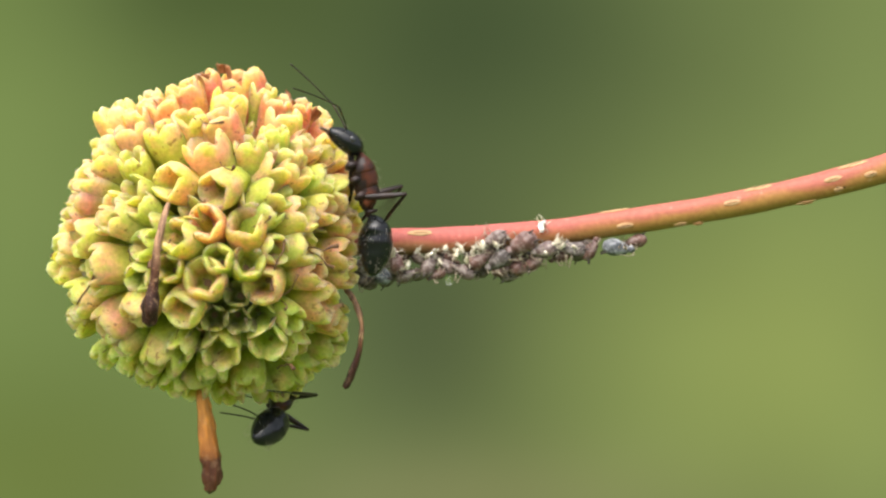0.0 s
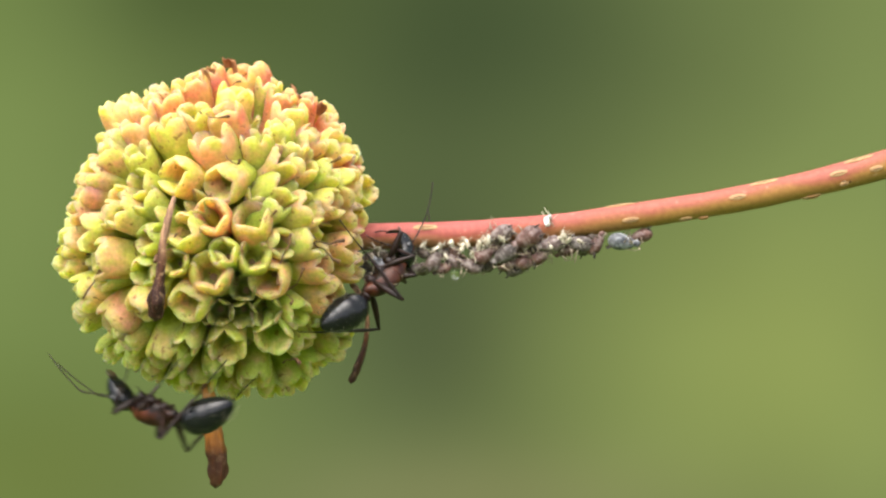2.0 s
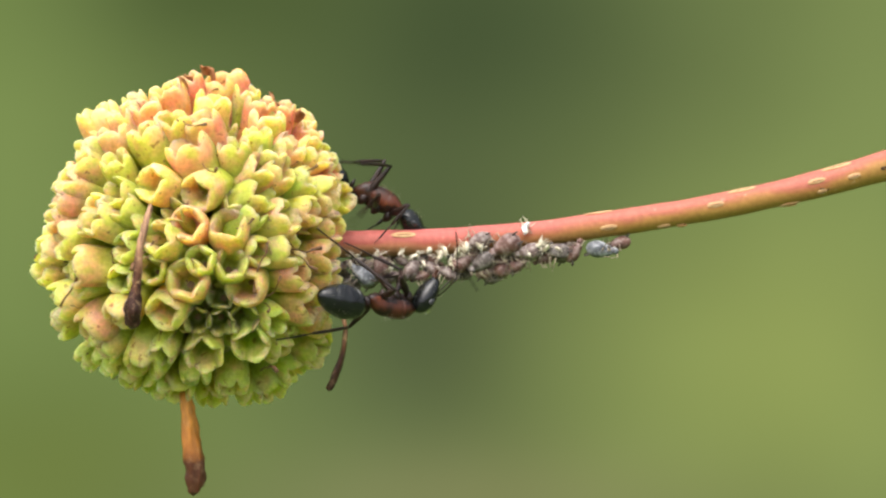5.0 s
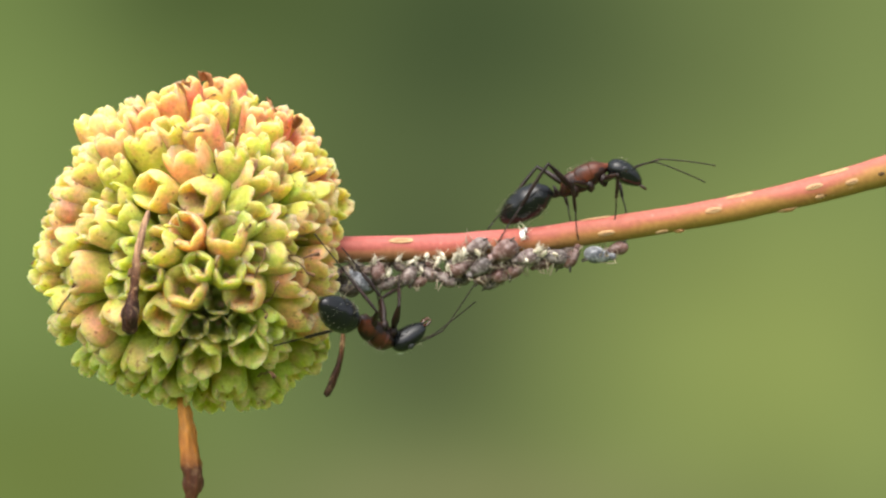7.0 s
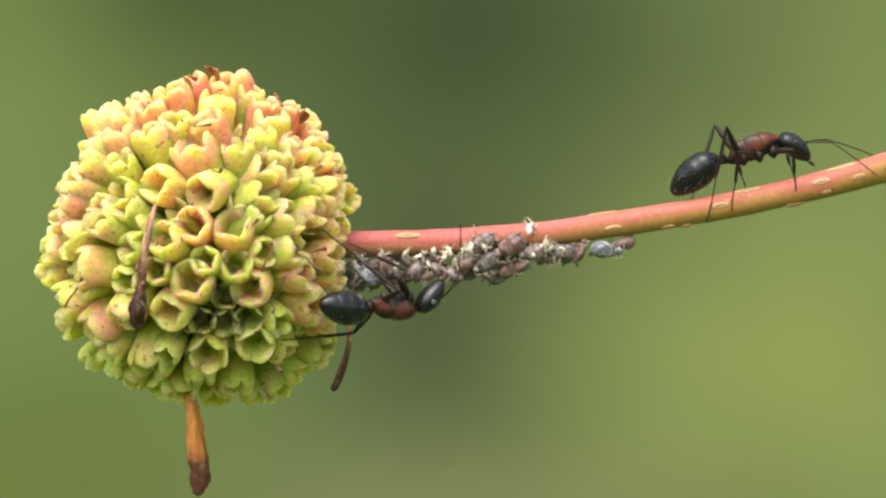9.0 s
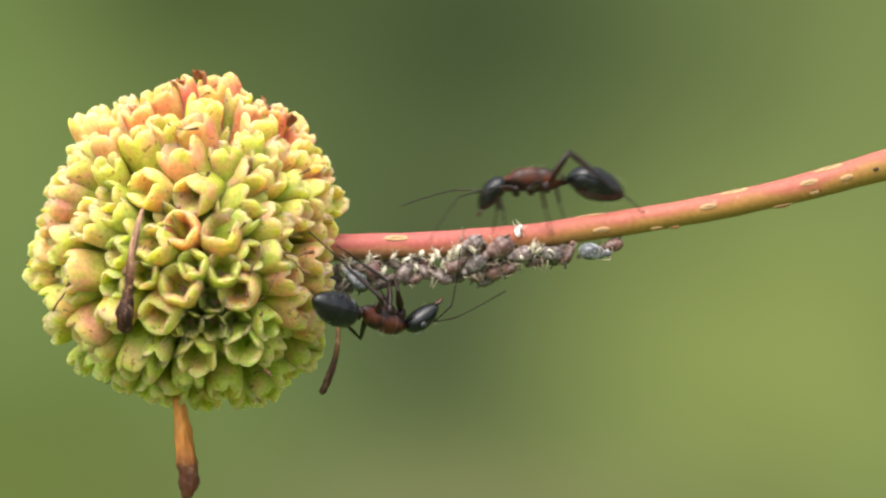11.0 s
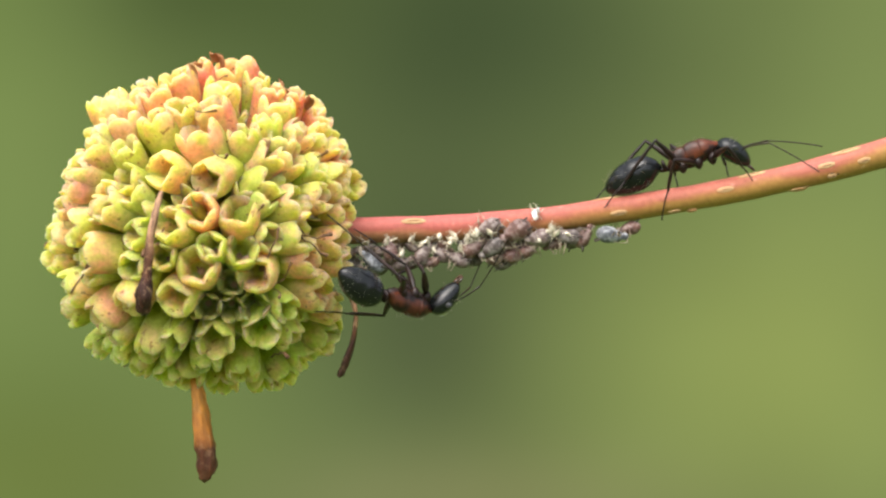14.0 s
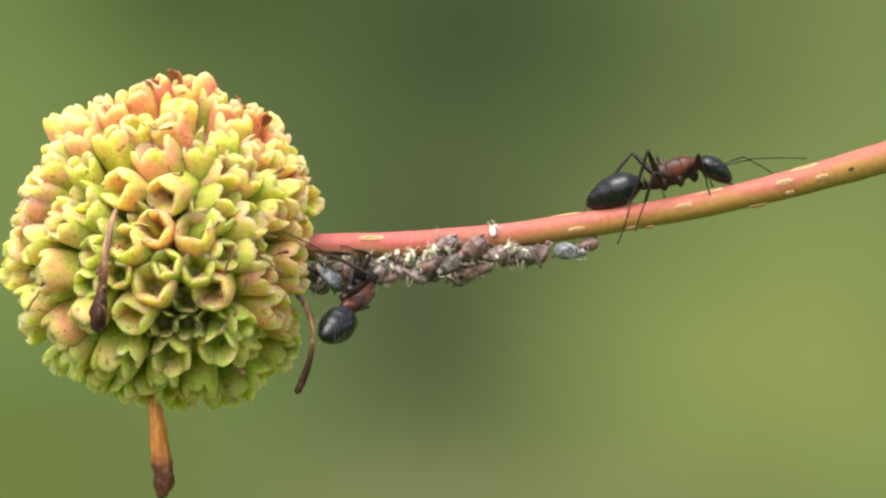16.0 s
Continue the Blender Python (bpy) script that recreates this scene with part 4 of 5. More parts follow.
def ant_meshes():
    made = {}
    b = bmesh.new()   # mesosoma: narrow collar, high pronotum, grooved back, steep propodeum
    loft(b, fine_rows([(1.55, 0.30, 0.04, 0.13), (1.35, 0.37, -0.02, 0.20), (1.12, 0.53, -0.20, 0.36), (0.80, 0.69, -0.40, 0.50), (0.52, 0.74, -0.50, 0.52), (0.44, 0.70, -0.52, 0.48),
                       (0.36, 0.73, -0.54, 0.47), (0.05, 0.74, -0.60, 0.44), (-0.26, 0.67, -0.60, 0.41), (-0.34, 0.60, -0.58, 0.38), (-0.42, 0.64, -0.58, 0.38), (-0.72, 0.61, -0.56, 0.38),
                       (-1.0, 0.46, -0.54, 0.36), (-1.2, 0.18, -0.50, 0.31), (-1.36, -0.06, -0.44, 0.2), (-1.42, -0.14, -0.36, 0.12)]), 22)
    for f in b.faces:
        c = f.calc_center_median()
        if c.z < -0.02 + 0.16 * c.x - 0.12 * math.sin(5 * c.x):
            f.material_index = 1
    made["thorax"] = finish("thorax", b, [RUST, DARKRED])
    for kind, (x, y, z) in COXA.items():
        b = bmesh.new()
        tube(b, [(x + 0.12, 0.2, z + 0.32), (x + 0.06, y - 0.04, z + 0.12), (x + 0.02, y, z - 0.12), (x, y + 0.02, z - 0.26)], [0.14, 0.25, 0.22, 0.11], 10)
        made["coxa", kind] = finish("coxa", b, DARKRED)
    b = bmesh.new()   # petiole: a thin stalk with one upright scale
    tube(b, [(-1.3, 0, -0.24), (-1.42, 0, -0.24), (-1.6, 0, -0.22), (-1.8, 0, -0.2)], [0.13, 0.14, 0.15, 0.12], 12)
    loft(b, [(-1.42, 0.02, -0.3, 0.16), (-1.48, 0.24, -0.32, 0.24), (-1.56, 0.33, -0.32, 0.26), (-1.62, 0.22, -0.32, 0.22), (-1.66, 0.0, -0.3, 0.14)], 14)
    made["petiole"] = finish("petiole", b, DARKRED)
    b = bmesh.new()   # gaster along -x, five overlapping plates, drawn out to a point
    prof = [(0.0, 0.10), (-0.08, 0.26), (-0.25, 0.50), (-0.52, 0.73), (-0.88, 0.88), (-0.905, 0.855), (-1.25, 0.92), (-1.62, 0.90), (-1.645, 0.875), (-1.95, 0.83), (-2.25, 0.73), (-2.275, 0.705),
            (-2.5, 0.61), (-2.7, 0.49), (-2.72, 0.47), (-2.86, 0.37), (-2.97, 0.25), (-3.03, 0.14), (-3.05, 0.04)]
    tube(b, [(x, 0, 0.40 * (1 - math.exp(2.4 * x)) - 0.05 * max(0.0, -x - 2.0)) for x, r in prof], [r for x, r in prof], 28, 0.96)
    for v in b.verts:
        v.co.y *= 0.94
    made["gaster"] = finish("gaster", b, BLACK)
    made["gaster_hair"] = hair_mesh(3, 170, lambda g: (lambda x, a: (Vector((x, math.cos(a) * egg(x), 0.34 + math.sin(a) * egg(x))), Vector((-0.8, math.cos(a), math.sin(a)))))(g.uniform(-3.0, -0.5), g.uniform(0, 6.28)))
    b = bmesh.new()   # head along x: broad and rounded behind, narrowing to the jaws
    loft(b, fine_rows([(-0.06, 0.13, -0.13, 0.14), (0.02, 0.30, -0.27, 0.36), (0.18, 0.46, -0.42, 0.58), (0.48, 0.58, -0.55, 0.71), (0.88, 0.60, -0.61, 0.74), (1.28, 0.50, -0.62, 0.67),
                       (1.64, 0.33, -0.58, 0.56), (1.92, 0.10, -0.50, 0.43), (2.05, -0.06, -0.44, 0.30), (2.09, -0.14, -0.38, 0.2)]), 24)
    for v in b.verts:
        v.co *= 0.94
    made["head"] = finish("head", b, BLACK)
    b = bmesh.new()
    blob(b, (0, 0, 0), (0.18, 0.07, 0.15), 12, 8)
    made["eye"] = finish("eye", b, EYE_MAT)
    b = bmesh.new()
    tube(b, [(0, 0, 0), (0.16, 0.08, -0.03), (0.34, 0.02, -0.08), (0.44, -0.14, -0.12)], [0.13, 0.13, 0.11, 0.04], 10, 0.6)
    made["mandible"] = finish("mandible", b, JAW)
    b = bmesh.new()
    tube(b, [(0, 0, 0), (0.12, 0.05, 0.05), (0.5, 0.24, 0.16), (0.95, 0.42, 0.24), (1.3, 0.55, 0.3)], [0.05, 0.034, 0.036, 0.042, 0.05], 8)
    made["scape"] = finish("antenna", b, DARKRED)
    b = bmesh.new()
    for k in range(11):
        x, n = 0.27 * k, 0.27 * (k + 1)
        drop = lambda w: -0.025 * w * w
        tube(b, [(x, 0.02 * x * x, drop(x)), (x + 0.2, 0.02 * (x + 0.2) ** 2, drop(x + 0.2)), (n, 0.02 * n * n, drop(n))], [0.026, 0.037, 0.032], 7)
    made["funicle"] = finish("funicle", b, DARKRED)
    made["thorax_hair"] = hair_mesh(5, 26, lambda g: (lambda x: (Vector((x, g.uniform(-0.25, 0.25), 0.62)), Vector((0, 0, 1))))(g.uniform(-0.6, 0.9)))
    made["head_hair"] = hair_mesh(7, 34, lambda g: (lambda x, a: (Vector((x, 0.6 * math.cos(a), 0.5 * math.sin(a))), Vector((0.2, math.cos(a), math.sin(a)))))(g.uniform(0.3, 1.7), g.uniform(0, 6.28)))
    return made


def egg(x):
    return 0.82 * math.sqrt(max(0.02, 1 - ((x + 1.4) / 1.75) ** 2))


ANT = ant_meshes()


def build_ant(label):
    ob = tagged(new("ant"), label, "ant", "ants")
    parts = {"thorax": part("thorax", ANT["thorax"], ob, None, "rust-red thorax with dark leg bases")}
    part("bristles", ANT["thorax_hair"], parts["thorax"])
    part("petiole", ANT["petiole"], ob)
    parts["gaster"] = part("gaster", ANT["gaster"], ob, at(*WAIST), "glossy black banded abdomen")
    part("bristles", ANT["gaster_hair"], parts["gaster"])
    parts["head"] = part("head", ANT["head"], ob, at(*NECK), "glossy black head")
    part("bristles", ANT["head_hair"], parts["head"])
    for s in (1, -1):
        side = Matrix.Diagonal((1, s, 1, 1))
        part("eye", ANT["eye"], parts["head"], side @ at(0.8, 0.66, 0.2) @ Matrix.Rotation(-0.15, 4, "Z"))
        part("mandible", ANT["mandible"], parts["head"], side @ at(1.9, 0.2, -0.34))
        feel = part("antenna", ANT["scape"], ob, at(*NECK), "long dark elbowed antenna")
        tip = part("funicle", ANT["funicle"], feel, at(1.3, 0.55 * s, 0.3))
        if s < 0:
            feel.data = MIRRORED["scape"]
        parts["feel", s] = (feel, tip)
        for kind in COXA:
            part("coxa", ANT["coxa", kind], parts["thorax"], side)
            up, low = LEGS[kind]
            leg = part("leg", up, ob, at(COXA[kind][0], s * COXA[kind][1], COXA[kind][2]), "slender dark leg")
            shin = part("tibia", low, leg, at(UPPER[kind], 0, 0))
            parts[kind, s] = (leg, shin)
    return ob, parts


def mirrored(me):
    out = me.copy()
    out.transform(Matrix.Diagonal((1, -1, 1, 1)))
    out.flip_normals()
    return out


MIRRORED = {"scape": mirrored(ANT["scape"])}

# seconds; place on the stalk (mm); bearing: angle across the lens, yaw to the lens, roll of the back; head: pitch, turn; gaster: pitch
TENDER = [
    (0, -3.96, -3.80, 3.38, 105, 0, 185, -10, 0, 12), (0.1, -3.90, -3.80, 2.92, 104, 20, 190, -10, 0, 12), (0.2, -3.78, -3.80, 1.40, 160, 72, 150, -10, 0, 12), (0.3, -3.78, -3.80, -0.26, 235, 35, 10, -20, 0, 12),
    (0.4, -4.08, -3.80, -1.76, 243, 10, 20, -25, 0, 12), (0.5, -5.28, -4.50, -4.35, 243, 0, 35, -25, 0, 12), (0.6, -10.83, -3.50, -8.91, 205, 0, 20, -25, 0, 12), (0.7, -12.58, -4.50, -9.05, 212, 0, 35, -25, 0, 12),
    (0.8, -11.58, -5.00, -8.73, 240, 0, 50, -20, 0, 12), (1, -11.36, -5.00, -8.69, 246, -10, 55, -15, 0, 12), (1.2, -10.81, -5.50, -7.82, 250, -10, 60, -15, 0, 12), (1.3, -9.56, -6.00, -7.14, 303, 0, 70, -15, 0, 12),
    (1.5, -8.22, -6.50, -5.94, 329, -5, 75, -20, 0, 12), (1.7, -5.35, -4.50, -3.55, 372, -10, 95, -15, 0, 12), (1.8, -3.65, -3.40, -2.95, 396, -16, 130, -10, 0, 12), (2, -3.25, -3.20, -1.80, 405, -35, 150, -10, 0, 22),
    (2.5, -3.11, -3.20, -1.88, 382, -35, 155, -0, 0, 26), (2.7, -2.83, -3.20, -2.28, 374, -35, 160, 5, 0, 22), (3, -1.86, -3.00, -2.57, 357, -38, 165, -24, 30, 22), (3.5, -1.71, -3.00, -3.00, 352, -38, 160, -22, 30, 26),
    (4, -1.66, -3.00, -2.69, 352, -38, 160, -22, 30, 26), (5.2, -1.79, -3.00, -2.72, 355, -38, 160, -28, 30, 26), (6.5, -2.15, -3, -3.4, 340, -38, 160, -54, 30, 30), (7, -2.46, -3, -3.81, 328, -46, 160, -30, 30, 30),
    (7.5, -2.43, -3, -4.17, 326, -44, 150, -30, 30, 30), (8, -2.03, -3, -3.38, 350, -44, 160, -30, 30, 26), (8.5, -1.89, -3, -2.97, 358, -42, 160, -16, 30, 24), (9, -1.89, -3.00, -2.80, 360, -38, 160, -14, 30, 26),
    (9.2, -1.86, -3.00, -2.76, 358, -38, 160, -14, 30, 26), (10.2, -2.03, -3.00, -3.09, 355, -38, 160, -14, 30, 26), (11.3, -1.74, -3.00, -3.31, 344, -38, 160, -14, 30, 26), (11.5, -1.49, -3.00, -2.97, 360, -38, 155, -30, 30, 30),
    (12, -1.66, -3, -2.66, 356, -38, 160, -14, 30, 26), (12.5, -1.40, -3.00, -2.63, 358, -38, 160, -14, 30, 26), (13, -1.34, -3, -3.06, 346, -38, 160, -10, 30, 14), (13.5, -1.57, -3, -3.38, 336, -38, 160, -24, 30, 16),
    (14, -1.43, -3.00, -3.28, 346, -38, 160, -24, 30, 16), (14.5, -1.20, -3.00, -2.80, 356, -38, 160, -30, 30, 16), (15, -2.05, -3.20, -2.74, 356, -58, 160, -24, 0, 26), (15.5, -1.88, -3.20, -2.62, 355, -60, 160, -24, 0, 26), (16, -1.85, -3.20, -2.20, 55, -55, 150, -24, 0, 29),
]
ROVER = [
    (0, -8.50, 2.20, -7.75, 85, -62, 190, 0, 0, 12), (0.3, -8.9, 1.50, -7.9, 100, -68, 190, 0, 0, 12), (0.4, -9.15, 0.50, -8.80, 230, -10, 20, 0, 0, 12), (0.5, -9.60, 0.20, -9.55, 225, 45, 0, 0, 0, 12),
    (0.8, -9.50, -1.20, -9.95, 213, 50, 0, 0, 0, 12), (1, -9.39, -1.20, -9.98, 213, 52, 0, 0, 0, 12), (1.1, -11.06, -1.50, -9.74, 188, 15, 0, 0, 0, 12), (1.2, -10.78, -1.50, -9.66, 188, 0, 0, 0, 0, 12), (1.3, -9.35, -1.20, -9.59, 178, -65, 10, 0, 0, 12),
    (1.4, -8.37, -1.00, -9.61, 35, -65, 180, 0, 0, 12), (1.5, -7.90, -1.00, -9.40, 28, -62, 180, 0, 0, 12),
    (1.6, -8.44, -1.00, -9.58, 15, -70, 180, 0, 0, 5), (1.7, -9.61, -1.50, -9.21, 165, -40, 10, 0, 0, 0), (1.8, -11.22, -3.80, -8.54, 175, 0, 5, 0, 0, 0), (2, -14.70, -4.60, -8.42, 162, -32, 5, 0, 0, -8), (2.1, -17.21, -3.40, -7.39, 138, 0, 0, 0, 0, -5),
    (2.2, -19.09, -2.20, -5.23, 116, 0, 5, 0, 0, 0), (2.3, -19.19, -3.00, -1.14, 90, 0, 15, 0, 0, 0), (2.4, -18.44, -4.50, 1.07, 76, 5, 40, 0, 0, 0), (2.5, -14.78, -8.2, 3.21, 30, 22, 85, -10, 0, 0), (2.6, -13.96, -9.00, 2.86, 358, 0, 90, -10, 0, 0),
    (2.7, -12.72, -9.20, -2.99, 292, 0, 90, -10, 0, 0), (2.8, -12.45, -6.50, -6.94, 268, -10, 80, -10, 0, 0), (2.9, -12.84, -4.00, -8.92, 235, -10, 50, -10, 0, 0), (3, -15.75, -2.00, -9.15, 190, -45, 10, 0, 0, 0), (3.1, -18.72, -1.00, -7.19, 135, 0, 5, 0, 0, 0),
    (3.2, -20.62, 1.00, -5.64, 100, -45, 10, 0, 0, 0), (3.3, -17.86, 3.50, -7.00, 320, -60, 150, 0, 0, 0), (3.4, -16.64, 6.50, -6.25, 350, -50, 240, 0, 0, 0), (3.6, -13.06, 9.50, -0.02, 60, 0, 270, 0, 0, 0), (3.8, -12.33, 7.00, 7.46, 80, 10, 300, 0, 0, 0),
    (3.9, -12.82, 5.00, 9.21, 10, 0, 350, 0, 0, 0), (4, -10.95, 5, 9.23, 18, 0, 350, 0, 0, 0), (4.1, -6.24, 3.50, 6.79, 320, 0, 0, 0, 0, 0), (4.2, -4.44, 2.50, 5.25, 328, 0, 0, 0, 0, 0), (4.7, -2.92, 1.00, 2.89, 310, 0, 10, 0, 0, 0),
    (5.4, -2.04, -0.00, 2.32, 355, 0, 5, 0, 0, 0), (6.3, 0.31, -0.00, 3.79, 358, 0, 5, -5, 0, 8), (6.5, 1.70, -0.00, 3.36, 9, 0, 8, -21, 0, 30), (7, 8.22, -0.00, 3.99, 22, 0, 8, -21, 0, 21), (7.5, 14.56, -0, 4.85, 20, 0, 8, -21, 0, 16),
    (8, 14.85, -0, 4.74, 18, 0, 8, -21, 0, 15), (8.5, 15.12, -0, 4.82, 18, 0, 8, -21, 0, 14), (9, 16.64, -0, 5.3, 16, 0, 8, -21, 0, 8), (9.2, 16.32, -0, 5.23, 18, 0, 8, -21, 0, 8), (9.8, 17.81, -0, 5.94, 20, 5, 5, -15, 0, 4),
    (10, 17.87, -0.30, 5.95, 25, 60, 0, -15, 0, 0), (10.2, 17.33, -0.30, 5.77, 170, 70, 180, -15, 0, 0), (10.4, 15.95, -0.00, 5.37, 190, 0, 172, -15, 0, 0), (11.3, 2.37, -0.00, 3.19, 183, 0, 172, -15, 0, 8), (11.5, 1.49, -0.00, 3.57, 180, 0, 172, -10, 0, 10),
    (11.65, 3.50, -0.20, 3.50, 200, 50, 160, -10, 0, 0), (11.8, 5.75, -0.60, 3.19, 235, 70, 120, -10, 0, 0), (12, 7.65, -1, 2.72, 325, 62, 55, -35, 0, 0), (12.5, 7.51, -1.6, 1.32, 304, 42, 85, -48, 0, 0), (12.8, 8.37, -0.80, 1.83, 350, 10, 40, -15, 0, 0),
    (13, 11.08, -0.00, 3.48, 16, 0, 10, -21, 0, 25), (13.5, 12.19, -0.00, 3.89, 18, 0, 8, -21, 0, 24), (14, 13.22, -0.00, 4.15, 18, 0, 8, -21, 0, 22), (14.5, 13.95, -0.00, 4.27, 18, 0, 8, -21, 0, 22), (15, 14.15, -0.00, 4.01, 18, 0, 8, -21, 0, 23),
    (15.5, 14.24, -0.00, 4.24, 18, 0, 8, -21, 0, 22), (16, 14.44, -0.00, 4.09, 18, 0, 8, -21, 0, 25),
]


def placing(rows, t):
    """Pose on the stalk and joint angles at t, between its rows."""
    k = max(i for i, r in enumerate(rows[:-1]) if r[0] <= t + 1e-9)
    a, b = rows[k], rows[k + 1]
    u = min(1.0, (t - a[0]) / (b[0] - a[0]))
    w = u * u * (3 - 2 * u) if b[0] - a[0] > 0.35 else u
    qa, qb = bearing(*a[4:7]).to_quaternion(), bearing(*b[4:7]).to_quaternion()
    p = Vector(a[1:4]).lerp(Vector(b[1:4]), w)
    joints = [x + (y - x) * w for x, y in zip(a[7:], b[7:])]
    return Matrix.LocRotScale(p, qa.slerp(qb, w), None), joints


def footing(p):
    """The nearest place to p on the stalk or on the ball."""
    q, r, d = on_line(p.x)
    v = p - q
    v -= d * v.dot(d)
    line = q + d * (p - q).dot(d) + v.normalized() * r if v.length > 1e-6 else q
    ball = BALL + (p - BALL).normalized() * (R_MOUTH + 0.9)
    if p.x < AXIS[1][0].x + 1.0:
        return min((ball, line), key=lambda s: (s - p).length)
    return line


def reach(kind, s, foot, held):
    """Poses of leg and shin, in the ant's space, that bring the foot there."""
    c = Vector((COXA[kind][0], s * COXA[kind][1], COXA[kind][2]))
    a, b = UPPER[kind], LOWER[kind]
    v = foot - c
    d = min(max(v.length, abs(a - b) * 1.1 + 0.1), (a + b) * 0.985)
    way = v.normalized()
    bent = {"front": (-0.5, s * 0.4, -0.6), "mid": (1.0, s * 0.3, 0.1), "hind": (-0.1, s * 1.0, 0.45)}
    pole = Vector(bent[kind]) if held else Vector({"front": (0.5, s * 0.9, 0.4), "mid": (0.1, s * 0.5, 1.0), "hind": (-0.1, s * 0.4, 1.0)}[kind])
    pole = (pole - way * pole.dot(way)).normalized()
    ca = max(-1.0, min(1.0, (a * a + d * d - b * b) / (2 * a * d)))
    x = way * ca + pole * math.sqrt(1 - ca * ca)
    y = x.cross(pole).normalized() * -1
    m = Matrix((x, y, x.cross(y))).transposed().to_4x4()
    knee, end = x * a, way * d
    shin_way = m.to_3x3().transposed() @ (end - knee).normalized()
    turn = math.atan2(-shin_way.z, shin_way.x)
    return Matrix.Translation(c * MM) @ m, at(a, 0, 0) @ Matrix.Rotation(turn, 4, "Y")


def animate_ant(ob, parts, rows, grips, seed, swing, droop=(0.0, 0.0), hung=False):
    """Keys the body, the joints and the feet, which hold on until the body has gone too far."""
    g = random.Random(seed)
    body, keyed = [], {}
    feet = {}
    for n, t in enumerate(SPAN):
        m, (hp, hy, gp) = placing(rows, t)
        whole = m.copy()
        whole.translation = m.translation * MM
        body.append((t, sway(t) @ whole))
        inv = m.inverted()
        sw = math.sin(t * 5.1 + seed), math.sin(t * 3.3 + 2 * seed), math.sin(t * 7.7 + seed)
        nod = at(*NECK) @ Matrix.Rotation(radians(-hp + 22), 4, "Y") @ Matrix.Rotation(radians(hy + 4 * sw[1]), 4, "Z")
        keyed.setdefault("head", []).append((t, nod))
        keyed.setdefault("gaster", []).append((t, at(*WAIST) @ Matrix.Rotation(radians(gp - 32), 4, "Y") @ Matrix.Rotation(radians(swing), 4, "Z")))
        for s in (1, -1):
            hang = droop[s < 0] * min(1.0, max(0.0, (t - 2.4) / 0.6))
            feel = nod @ at(1.3, 0.25 * s, 0.36) @ Matrix.Rotation(radians(s * (2 + 12 * sw[0] * s)), 4, "Z") @ Matrix.Rotation(radians(-12 + hang + max(-14, min(0, hp + 4)) + 10 * sw[1 + (s < 0)]), 4, "Y")
            keyed.setdefault(("feel", s, 0), []).append((t, feel))
            tip = at(1.3, 0.55 * s, 0.3) @ Matrix.Rotation(radians(s * (8 + 14 * sw[2])), 4, "Z") @ Matrix.Rotation(radians(14 + 12 * sw[0] * s), 4, "Y")
            keyed.setdefault(("feel", s, 1), []).append((t, tip))
            for kind in COXA:
                hx, hyy, hz = HOME[kind]
                hx += s * {"front": 0.4, "mid": 0.4, "hind": 0.0}[kind]
                if (m.translation - BALL).length < 10.5:
                    hx, hyy, hz = hx * 0.75, 3.5, -1.4
                goal = footing(m @ Vector((hx, s * hyy, hz)))
                held = False
                for t0, t1, k0, s0, grip in grips:
                    if t0 <= t <= t1 and k0 == kind and s0 == s:
                        goal, held = Vector(grip), True
                old = feet.get((kind, s))
                if old is None or (old - goal).length > 0.75:
                    feet[kind, s] = goal
                leg, shin = reach(kind, s, inv @ feet[kind, s], held and hung)
                keyed.setdefault((kind, s, 0), []).append((t, leg))
                keyed.setdefault((kind, s, 1), []).append((t, shin))
    walk(ob, body)
    for key in ("head", "gaster"):
        walk(parts[key], keyed[key])
    for key, rr in keyed.items():
        if isinstance(key, tuple):
            walk(parts[key[0], key[1]][key[2]], rr)
    return body


tender, tender_parts = build_ant("black ant with rust-red thorax tending the aphids under the stalk")
rover, rover_parts = build_ant("black ant with rust-red thorax running over the seed head and stalk")
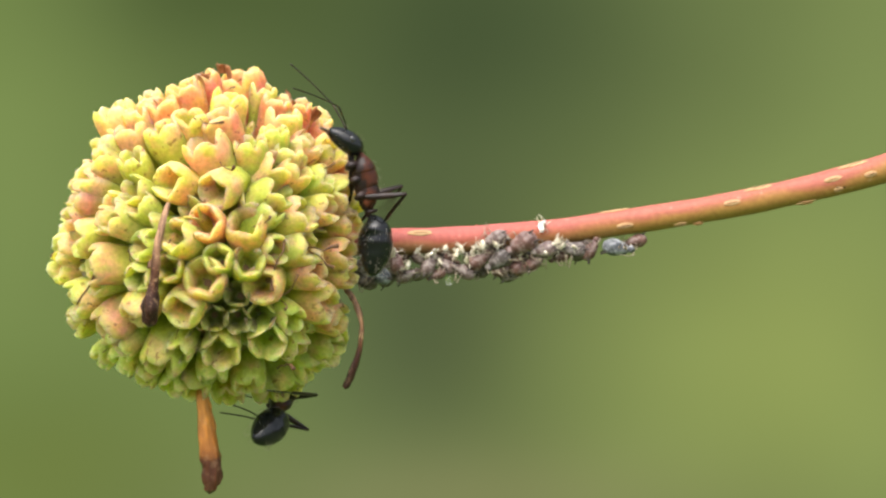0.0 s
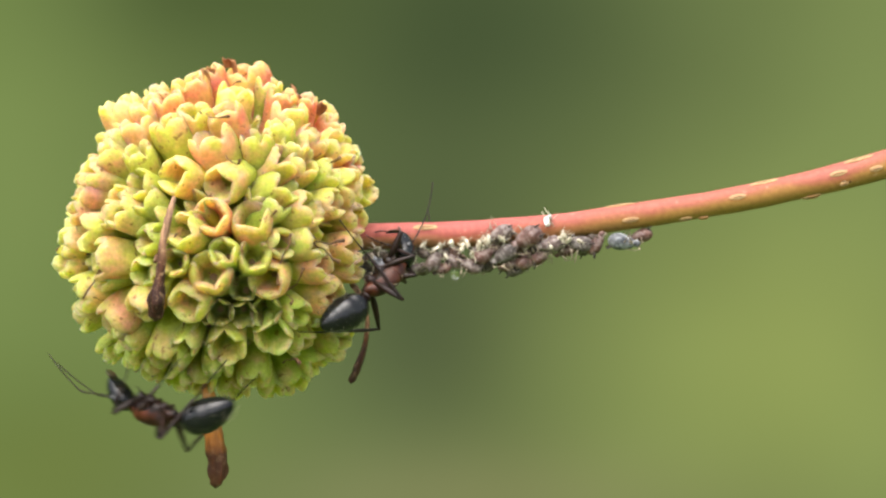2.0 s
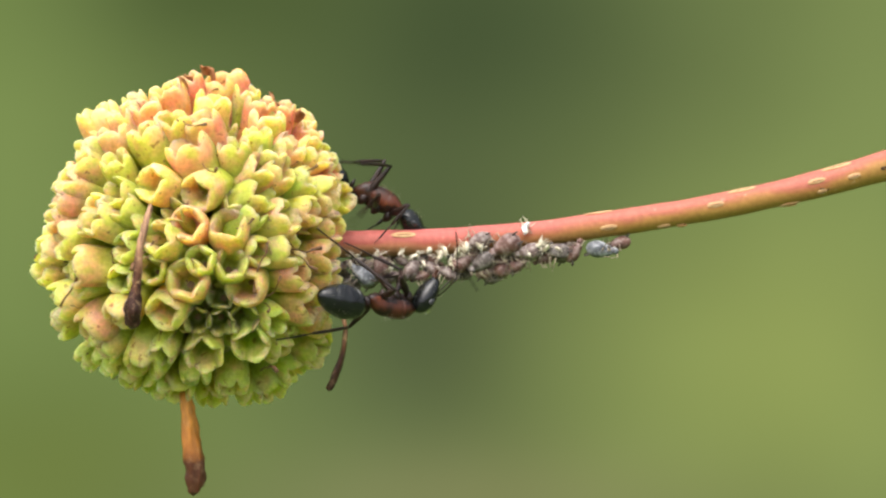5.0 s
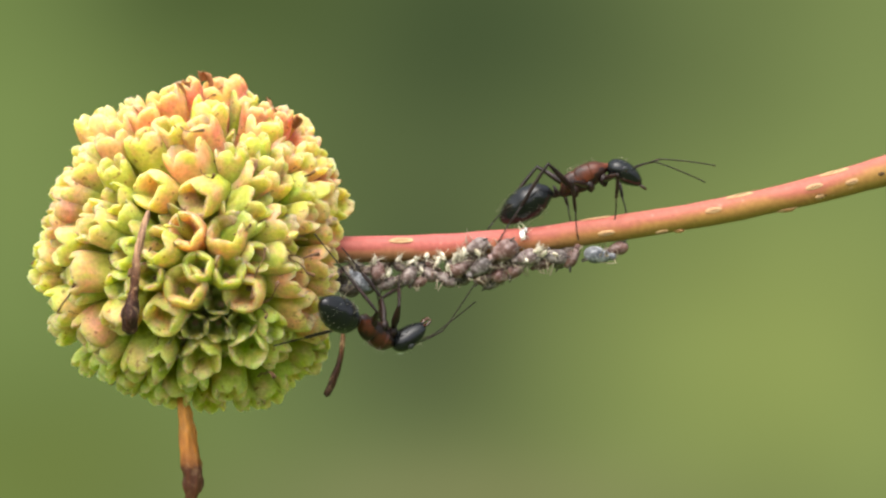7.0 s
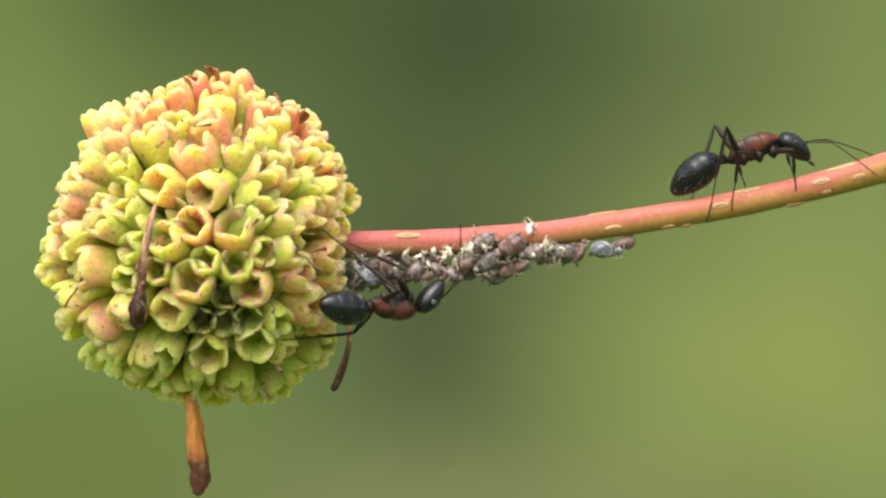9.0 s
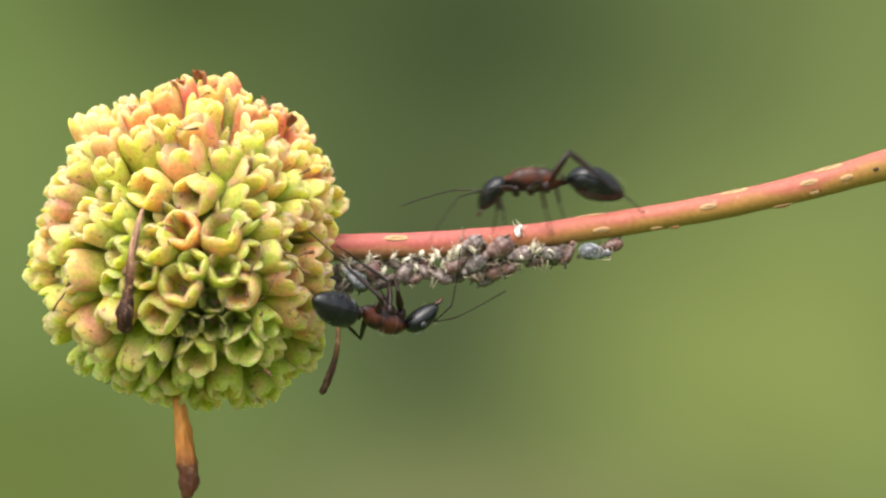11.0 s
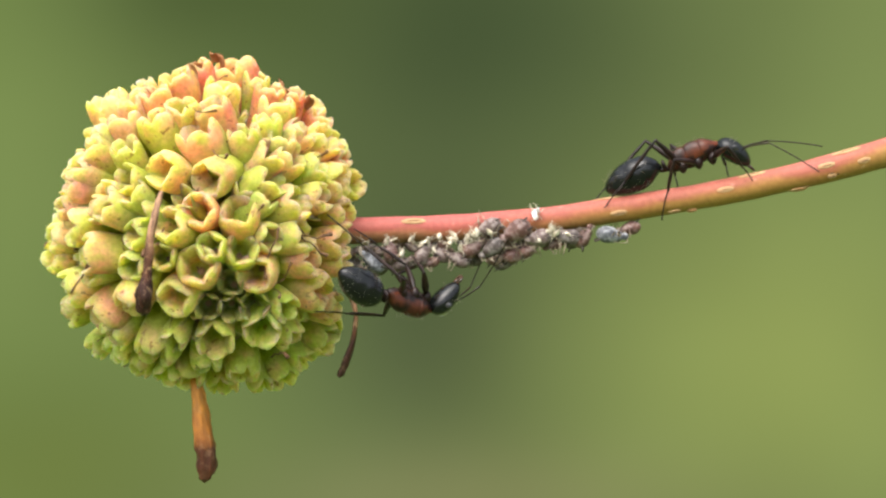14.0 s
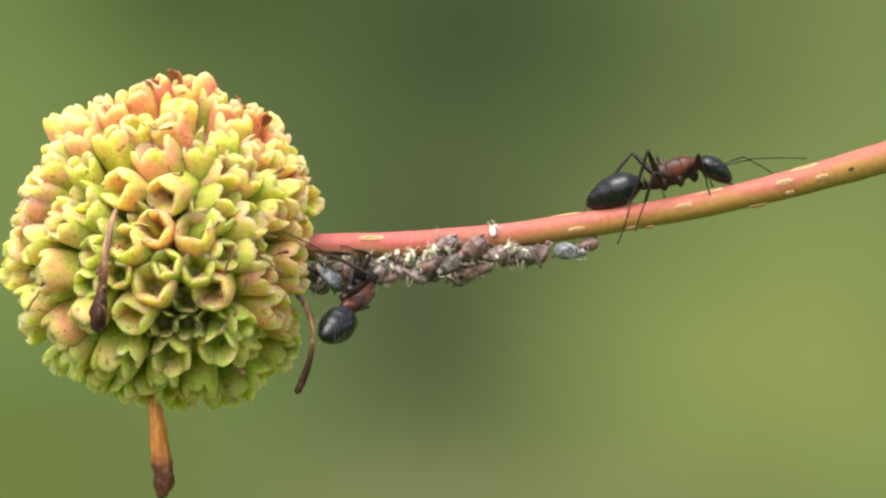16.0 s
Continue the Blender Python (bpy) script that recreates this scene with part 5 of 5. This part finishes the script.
# holds of the tending ant: from, to, leg, side, place
GRIPS = [
    (2.0, 11.0, "hind", -1, (-7.39, -5.60, -4.39)), (11.0, 12.2, "hind", -1, (-5.45, -5.00, -1.80)), (12.2, 15.2, "hind", -1, (-6.00, -5.00, -3.70)), (2.0, 16.0, "hind", 1, (-5.40, -5.00, 1.10)),
    (2.0, 15.2, "mid", 1, (-4.16, -1.50, 0.40)), (2.0, 15.2, "mid", -1, (-2.74, -0.20, -0.85)),
    (2.6, 15.2, "front", 1, (-1.30, -1.30, -0.90)), (2.6, 15.2, "front", -1, (-0.41, -0.00, -1.14)),
]

# footholds of the running ant where it rests on the stalk
STEPS = [
    (7.4, 8.7, "hind", -1, (9.50, -0.45, 1.30)), (7.4, 8.7, "mid", -1, (14.30, -0.62, 1.50)), (7.4, 8.7, "front", -1, (15.10, -0.40, 2.50)), (7.4, 8.7, "front", 1, (17.20, -0.20, 3.50)),
    (8.8, 9.3, "hind", -1, (14.20, -0.62, 1.53)), (8.8, 9.3, "hind", 1, (13.20, 0.30, 1.90)), (8.8, 9.3, "front", -1, (18.80, -0.50, 2.87)),
    (12.9, 13.7, "hind", -1, (8.30, -0.45, 0.95)), (12.9, 13.7, "front", -1, (13.20, -0.60, 1.55)), (13.2, 14.2, "mid", -1, (11.60, -0.62, 0.90)),
    (13.8, 15.7, "hind", -1, (8.30, -0.45, 1.00)), (13.8, 16.0, "front", -1, (16.37, -0.50, 2.72)), (14.3, 16.0, "mid", -1, (12.42, -0.62, 1.14)), (15.8, 16.0, "hind", -1, (11.50, -0.75, 0.50)),
]


def motions():
    for ob, m in SWAYED:
        walk(ob, [(t, sway(t) @ m) for t in SPAN])
    body = animate_ant(tender, tender_parts, TENDER, GRIPS, 1, -8, (48.0, 20.0), True)
    animate_ant(rover, rover_parts, ROVER, STEPS, 2, 0)
    # the drop hangs until the ant drinks it, and goes with its head
    rows = []
    for t, m in body:
        hang = sway(t) @ at(*DROP_AT)
        mouth = m @ at(NECK.x + 0.75, 0, NECK.z)
        u = min(1.0, max(0.0, (t - 2.5) / 0.4))
        rows.append((t, Matrix.Translation(hang.translation.lerp(mouth.translation, u))))
    walk(drop, rows)


motions()
